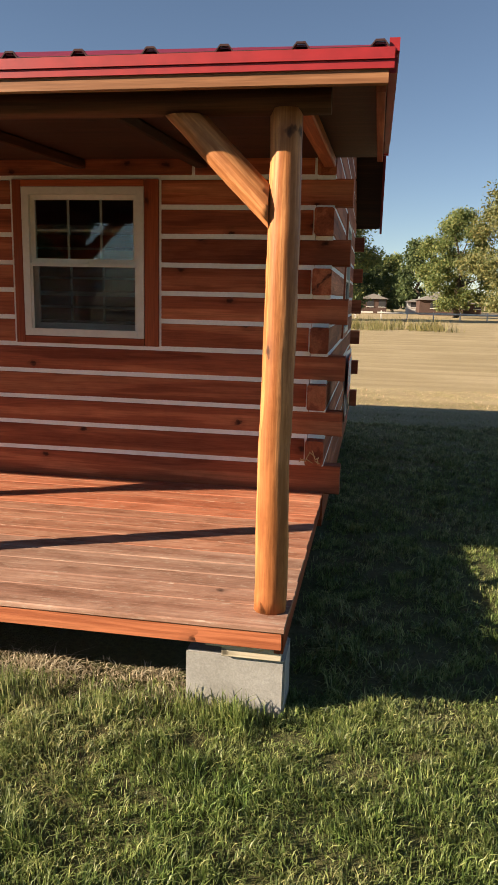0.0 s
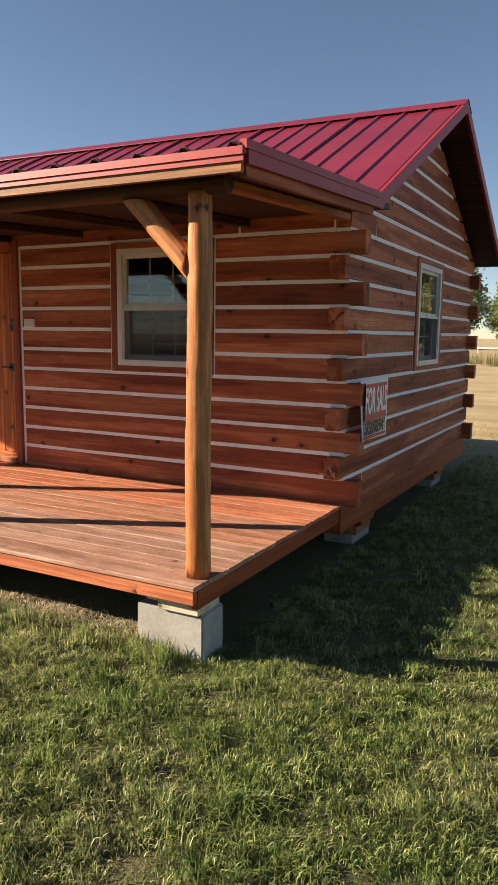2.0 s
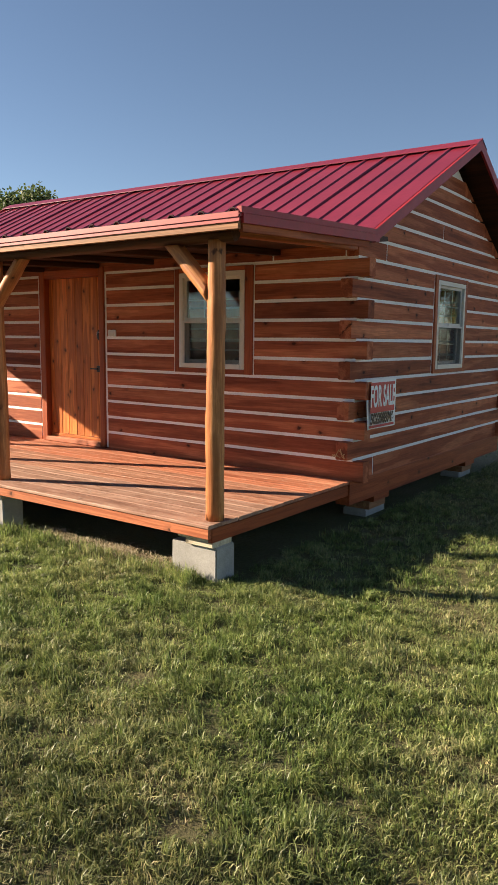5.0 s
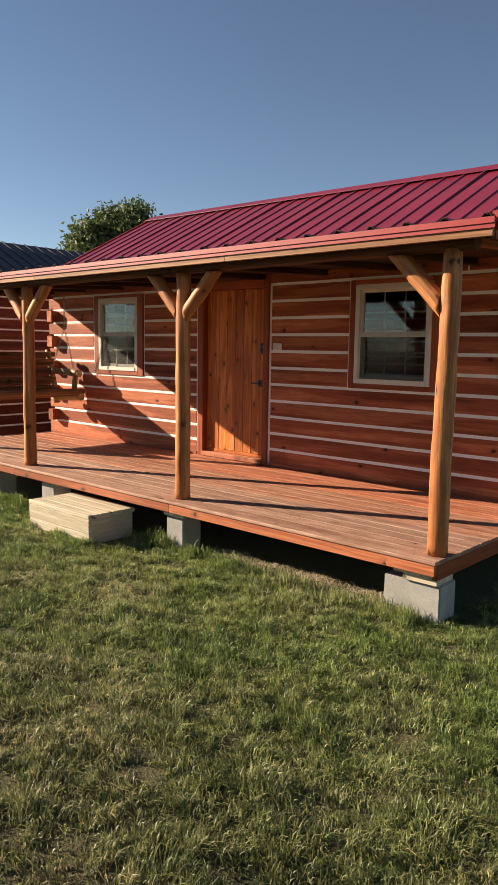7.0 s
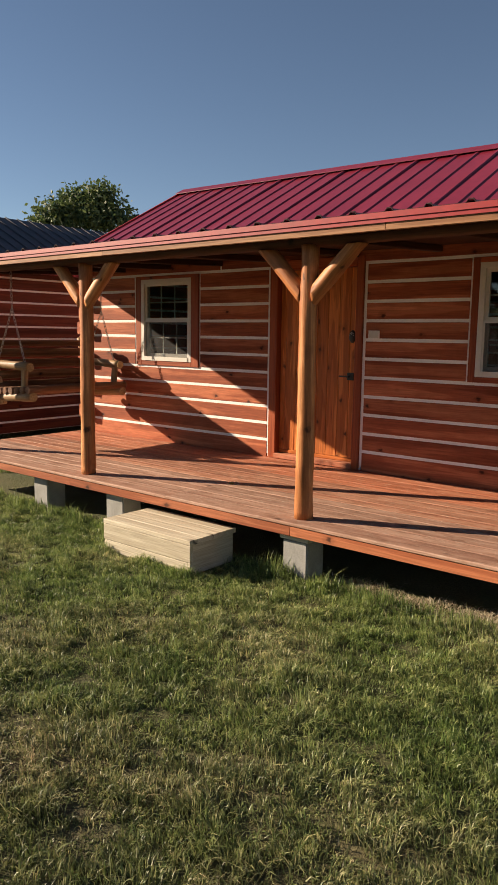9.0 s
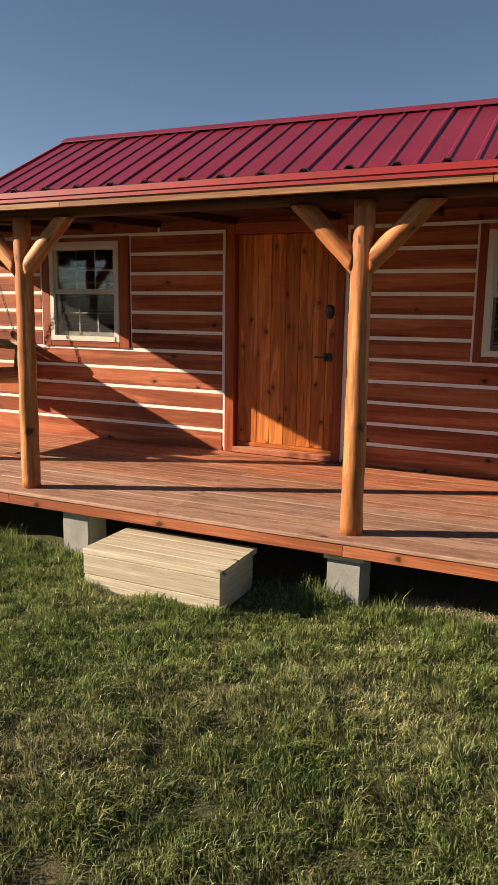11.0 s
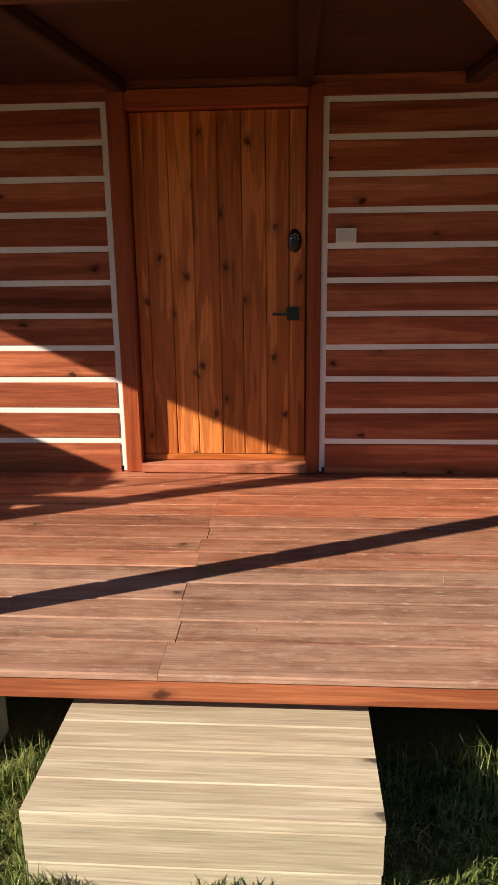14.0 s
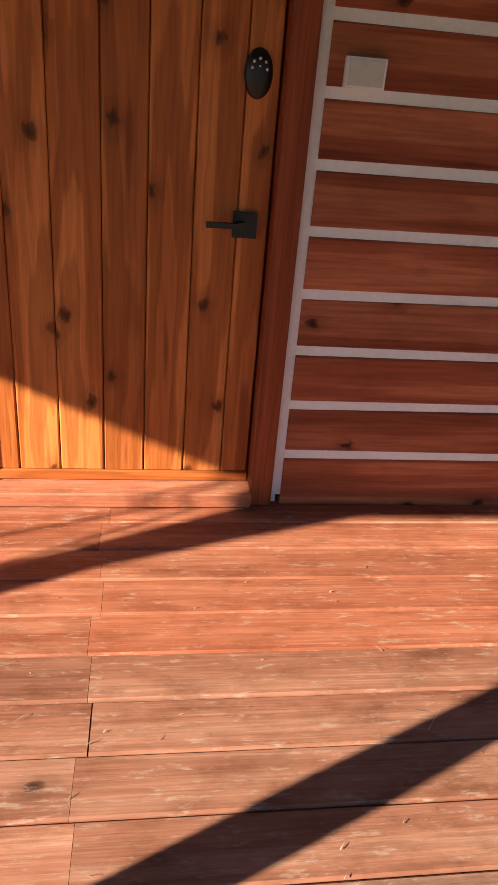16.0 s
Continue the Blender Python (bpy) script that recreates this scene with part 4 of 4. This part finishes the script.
# ---- trees and distance ----
def tree(x, y, h, r, mat, seed, label, leaf=0.30, count=7000, low=0.18, dense=30):
    rng = np.random.default_rng(seed)
    top = thing("tree", x, y, 0, label, "tree", "trees round the field")
    pole("trunk", top, BARK, (x, y, -0.1), (x + 0.1, y, h * 0.62), 0.032 * h, 0.010 * h, seed * 1.7, bend=0.05 * h, seg=10)
    centres = []
    for k in range(dense):
        f = low + (1 - low) * (k + 0.5) / dense
        prof = math.sin(math.pi * min(1, (f - low) / (1 - low) * 0.86 + 0.12)) ** 0.7
        a = rng.uniform(0, math.tau)
        d = r * prof * math.sqrt(rng.uniform(0.15, 1))
        centres.append((x + d * math.cos(a), y + d * math.sin(a), h * f * 0.93 + 0.02 * h))
    for k in range(0, dense, 4):
        c = centres[k]
        z0 = max(0.15 * h, min(c[2] * 0.7, h * 0.55))
        pole("limb", top, BARK, (x, y, z0), c, 0.010 * h, 0.003 * h, seed + k, seg=6, rings=4, bend=0.02 * h)
    c = np.array(centres)[rng.integers(0, dense, count)]
    size = rng.uniform(0.6, 1.25, (count, 1)) * 0.30 * r
    d = rng.normal(0, 1, (count, 3))
    d /= np.linalg.norm(d, axis=1)[:, None]
    p = c + d * size * rng.uniform(0.35, 1.15, (count, 1)) * np.array([1, 1, 0.8])
    p[:, 2] = np.maximum(p[:, 2], 0.06 * h)
    u = rng.normal(0, 1, (count, 3))
    u /= np.linalg.norm(u, axis=1)[:, None]
    w = np.cross(u, rng.normal(0, 1, (count, 3)))
    w /= np.linalg.norm(w, axis=1)[:, None]
    s = leaf * rng.uniform(0.5, 1.2, (count, 1))
    quad = np.stack([p - u * s, p + w * s * 0.5, p + u * s, p - w * s * 0.5], 1).reshape(-1, 3)
    me = bpy.data.meshes.new("crown")
    me.from_pydata(quad.tolist(), [], np.arange(4 * count).reshape(-1, 4).tolist())
    me.materials.append(mat)
    place(new("crown", me), Matrix(), top)
    return top


tree(-4.6, 62, 10.4, 4.1, LEAF, 5, "broad green tree turning yellow at the field edge", 0.15, 46000, 0.06, 52)
tree(13.5, 76, 14.0, 5.4, LEAF_AUTUMN, 6, "tall tree with yellow-green autumn leaves", 0.17, 42000, 0.08, 50)
tree(8.8, 84, 11.5, 4.0, LEAF, 7, "green tree with some yellow leaves", 0.16, 28000, 0.1, 36)
tree(20, 72, 15.0, 6.0, LEAF_AUTUMN, 8, "tall tree with yellow-green autumn leaves", 0.17, 42000, 0.08, 50)
tree(-110, 85.5, 27.6, 12.2, LEAF_DARK, 9, "dark green tree rising behind the cabins", 0.50, 34000, 0.12, 60)
for k, (x, y, h, r) in enumerate(((-1.5, 118, 8.5, 4.0), (2.5, 124, 9.0, 4.2), (5.8, 112, 10.5, 3.6), (-12, 110, 10, 5), (-20, 96, 12, 5), (-30, 105, 12, 6), (28, 100, 13, 6), (38, 90, 14, 6))):
    tree(x, y, h, r, LEAF_DARK if k % 2 == 0 else LEAF, 20 + k, "distant dark green tree beyond the field", 0.26, 11000, 0.06)
for k, x in enumerate((-30, -17, -5, 8, 20, 33)):
    tree(x, -58 - 5 * (k % 3), 10 + 2 * (k % 2), 6.0, LEAF, 40 + k, "green tree on the far side of the lawn", 0.7, 3000, 0.05)
for k, (x, y) in enumerate(((-66, -58), (-78, -62))):
    tree(x, y, 18 + k, 8.0, LEAF_DARK, 60 + k, "tall dark green tree across the lawn", 0.8, 5000, 0.05)


def far_house(x, y, w, d, h, wall_mat, roof_mat, label):
    top = thing("house", x, y, 0, label, "house", "houses beyond the field")
    wall = part("wall", boxes((x - w / 2, x + w / 2, y, y + d, -0.1, h)), wall_mat, top)
    bm = bmesh.new()
    c = [(x - w / 2 - 0.3, h), (x, h + w * 0.20), (x + w / 2 + 0.3, h)]
    va, vb = [bm.verts.new((a, y - 0.4, z)) for a, z in c], [bm.verts.new((a, y + d + 0.4, z)) for a, z in c]
    bm.faces.new(va), bm.faces.new(vb)
    for j in range(3):
        bm.faces.new((va[j], va[(j + 1) % 3], vb[(j + 1) % 3], vb[j]))
    part("roof", bm, roof_mat, top)
    for u in (-0.25, 0.2):
        wn_ = part("window", boxes((x + w * u, x + w * u + 0.9, y - 0.05, y - 0.004, 0.9, 1.9)), PANE_DARK, top)
        part("sill", boxes((x + w * u - 0.05, x + w * u + 0.95, y - 0.1, y - 0.004, 0.82, 0.895)), HOUSE_PALE, wn_)
    return top


far_house(8.2, 96, 5.4, 8, 1.9, HOUSE, HOUSE_ROOF, "dark brown house with a grey gable roof")
far_house(11.6, 97, 3.4, 8, 1.5, HOUSE, HOUSE_ROOF, "low dark brown shed with a grey roof")
far_house(5.3, 104, 2.0, 5, 1.6, HOUSE_PALE, HOUSE_ROOF, "small pale outbuilding with a grey roof")
far_house(-0.3, 98, 3.4, 6, 1.9, HOUSE, HOUSE_ROOF, "small brown shed with a grey roof")
for k in range(2):
    f = thing("rail_fence", -6 + k * 12, 70, 0, "pale low rail fence beyond the field", "fence", "rail fences")
    for j in range(5):
        beam("fence_post", f, HOUSE_PALE, -11.5 + k * 12 + j * 2.4, -11.4 + k * 12 + j * 2.4, 70, 70.1, -0.05, 0.75, "z")
    beam("fence_rail", f, HOUSE_PALE, -11.8 + k * 12, -0.2 + k * 12, 69.9, 69.98, 0.5, 0.64, "x")


# ---- grass ----
def blades(name, xy, height, width, mat, seed, lean=0.7, label="", segments=True):
    rng = np.random.default_rng(seed)
    n = len(xy)
    a = rng.uniform(0, math.tau, n)
    side = np.stack([np.cos(a), np.sin(a), np.zeros(n)], 1)
    swirl = 1.9 * np.sin(7.1 * xy[:, 0] + 1.3 * np.sin(5.7 * xy[:, 1])) + 1.8 * np.sin(8.3 * xy[:, 1] + 1.1 * np.sin(6.3 * xy[:, 0]) + seed)
    b = swirl + rng.normal(0, 1.6, n)
    clump = sum(np.sin(f * (xy[:, 0] * math.cos(w) + xy[:, 1] * math.sin(w)) + p) for f, w, p in ((9, 0.3, 0), (13, 1.4, 1), (17, 2.5, 2), (23, 0.9, 3), (31, 2.0, 4))) / 5
    fwd = np.stack([np.cos(b), np.sin(b), np.zeros(n)], 1)
    h = (height * rng.uniform(0.45, 1.25, n) * (1 + 0.9 * clump))[:, None]
    ln = np.abs(rng.normal(0, lean, n))[:, None]
    base = np.concatenate([xy, np.full((n, 1), -0.004)], 1)
    up = np.array([0, 0, 1.0])
    w = (width * rng.uniform(0.7, 1.3, n))[:, None]
    if segments:
        mid = base + up * h * 0.62 + fwd * h * ln * 0.35
        tip = base + up * h * (1.0 / (1 + 0.45 * ln)) + fwd * h * ln
        v = np.stack([base - side * w, base + side * w, mid + side * w * 0.7, mid - side * w * 0.7, tip], 1).reshape(-1, 3)
        idx = np.arange(n)[:, None] * 5
        loops = np.concatenate([idx + np.array([0, 1, 2, 3]), idx + np.array([3, 2, 4])], 1).ravel()
        starts = (np.arange(n)[:, None] * 7 + np.array([0, 4])).ravel()
    else:
        tip = base + up * h + fwd * h * ln
        v = np.stack([base - side * w, base + side * w, tip], 1).reshape(-1, 3)
        loops = np.arange(3 * n)
        starts = np.arange(n) * 3
    me = bpy.data.meshes.new(name)
    me.vertices.add(len(v))
    me.vertices.foreach_set("co", v.astype(np.float32).ravel())
    me.loops.add(len(loops))
    me.loops.foreach_set("vertex_index", loops.astype(np.int32))
    me.polygons.add(len(starts))
    me.polygons.foreach_set("loop_start", starts.astype(np.int32))
    me.update(calc_edges=True)
    me.validate()
    me.materials.append(mat)
    return tagged(place(new(name, me), Matrix()), label, "grass", kind="stuff")


def scatter(x0, x1, y0, y1, n, seed, tuft=14, spread=0.028):
    rng = np.random.default_rng(seed)
    m = n // tuft
    c = np.stack([rng.uniform(x0, x1, m), rng.uniform(y0, y1, m)], 1)
    p = np.repeat(c, tuft, 0) + rng.normal(0, spread, (m * tuft, 2))
    bad = (p[:, 0] < X_R - 0.1) & (p[:, 0] > X_L) & (p[:, 1] > 2.62) & (p[:, 1] < 8.4)
    bad |= (p[:, 0] < X_R - 0.0) & (p[:, 0] > X_L) & (p[:, 1] > 2.49) & (rng.uniform(0, 1, len(p)) > 0.35) & (p[:, 1] < 8.4)
    bad |= (p[:, 0] > -4.05) & (p[:, 0] < -3.14) & (p[:, 1] > 2.06) & (p[:, 1] < 2.55)
    for bx0, bx1 in ((-0.645, -0.262), (-2.70, -2.49), (-4.56, -4.345), (-5.63, -5.42)):
        bad |= (p[:, 0] > bx0) & (p[:, 0] < bx1) & (p[:, 1] > 2.49) & (p[:, 1] < 2.92)
    return p[~bad]


blades("grass", scatter(-6.5, 2.6, -0.5, 2.7, 430000, 1, 22, 0.021), 0.046, 0.0024, BLADE, 2, 1.0, label="short green lawn grass with straw patches")
blades("grass", scatter(-0.3, 3.6, 2.4, 9.5, 150000, 3, 20, 0.022), 0.048, 0.0026, BLADE, 4, 1.1, label="short green lawn grass in the cabin's shade")
blades("grass", scatter(-16.0, -4.5, 0.5, 5.0, 130000, 5), 0.05, 0.0026, BLADE, 6, label="short green lawn grass", segments=False)
blades("grass", scatter(-14.0, 10.0, -9.0, -0.4, 110000, 15, 16, 0.06), 0.06, 0.006, BLADE, 16, 1.1, "short green lawn grass with straw patches", segments=False)
blades("grass", scatter(2.5, 10.0, -0.5, 9.5, 60000, 19, 16, 0.06), 0.06, 0.006, BLADE, 20, 1.1, "short green lawn grass with straw patches", segments=False)
blades("grass", scatter(-2.0, 9.0, 9.0, 13.5, 45000, 7, 20, 0.10), 0.026, 0.004, BLADE, 8, label="short dry field grass", segments=False)
blades("grass", scatter(-7.0, -0.3, 2.36, 2.56, 9000, 9, 20, 0.02), 0.10, 0.0022, BLADE, 10, 0.5, "longer grass along the porch edge")
rngt = np.random.default_rng(27)
edge_xy = np.stack([rngt.uniform(-4.08, -3.10, 2600), rngt.uniform(1.97, 2.045, 2600)], 1)
for bx in (-0.46, -2.60, -4.45, -5.52):
    edge_xy = np.concatenate([edge_xy, np.stack([rngt.uniform(bx - 0.2, bx + 0.2, 700), rngt.uniform(2.40, 2.485, 700)], 1)])
blades("grass", edge_xy, 0.066, 0.0022, BLADE, 28, 0.5, "longer grass left standing round the step and blocks")
rngs = np.random.default_rng(17)
straw_xy = np.repeat(np.stack([rngs.uniform(-2.6, -0.66, 420), rngs.uniform(2.40, 2.74, 420)], 1), 16, 0) + rngs.normal(0, 0.022, (6720, 2))
blades("straw", straw_xy, 0.035, 0.0026, STRAW, 12, 1.6, "pale dry straw along the porch edge")
rngw = np.random.default_rng(13)
wc = np.repeat(np.stack([rngw.uniform(-16, 4.0, 80), rngw.normal(44, 2.0, 80)], 1), 60, 0) + rngw.normal(0, 0.35, (4800, 2))
blades("weeds", wc, 0.55, 0.016, WEED, 14, 0.35, "tall dry weeds along the field edge", segments=False)

# cut grass carried onto the deck
rngc = np.random.default_rng(23)
clip_xy = np.stack([rngc.uniform(-5.2, -1.4, 420), rngc.uniform(2.45, 4.30, 420)], 1)
clippings = blades("grass_clippings", clip_xy, 0.005, 0.0011, STRAW, 24, 5.0, "dry grass clippings strewn over the deck boards")
clippings.matrix_basis = pose(0, 0, DECK_Z + 0.006)
tuft_xy = np.array([[-3.665, 3.09]]) + rngc.normal(0, 0.012, (34, 2))
tuft = blades("grass_tuft", tuft_xy, 0.022, 0.0014, WEED, 25, 1.6, "small dry grass tuft lying on the deck")
tuft.matrix_basis = pose(0, 0, DECK_Z + 0.004)
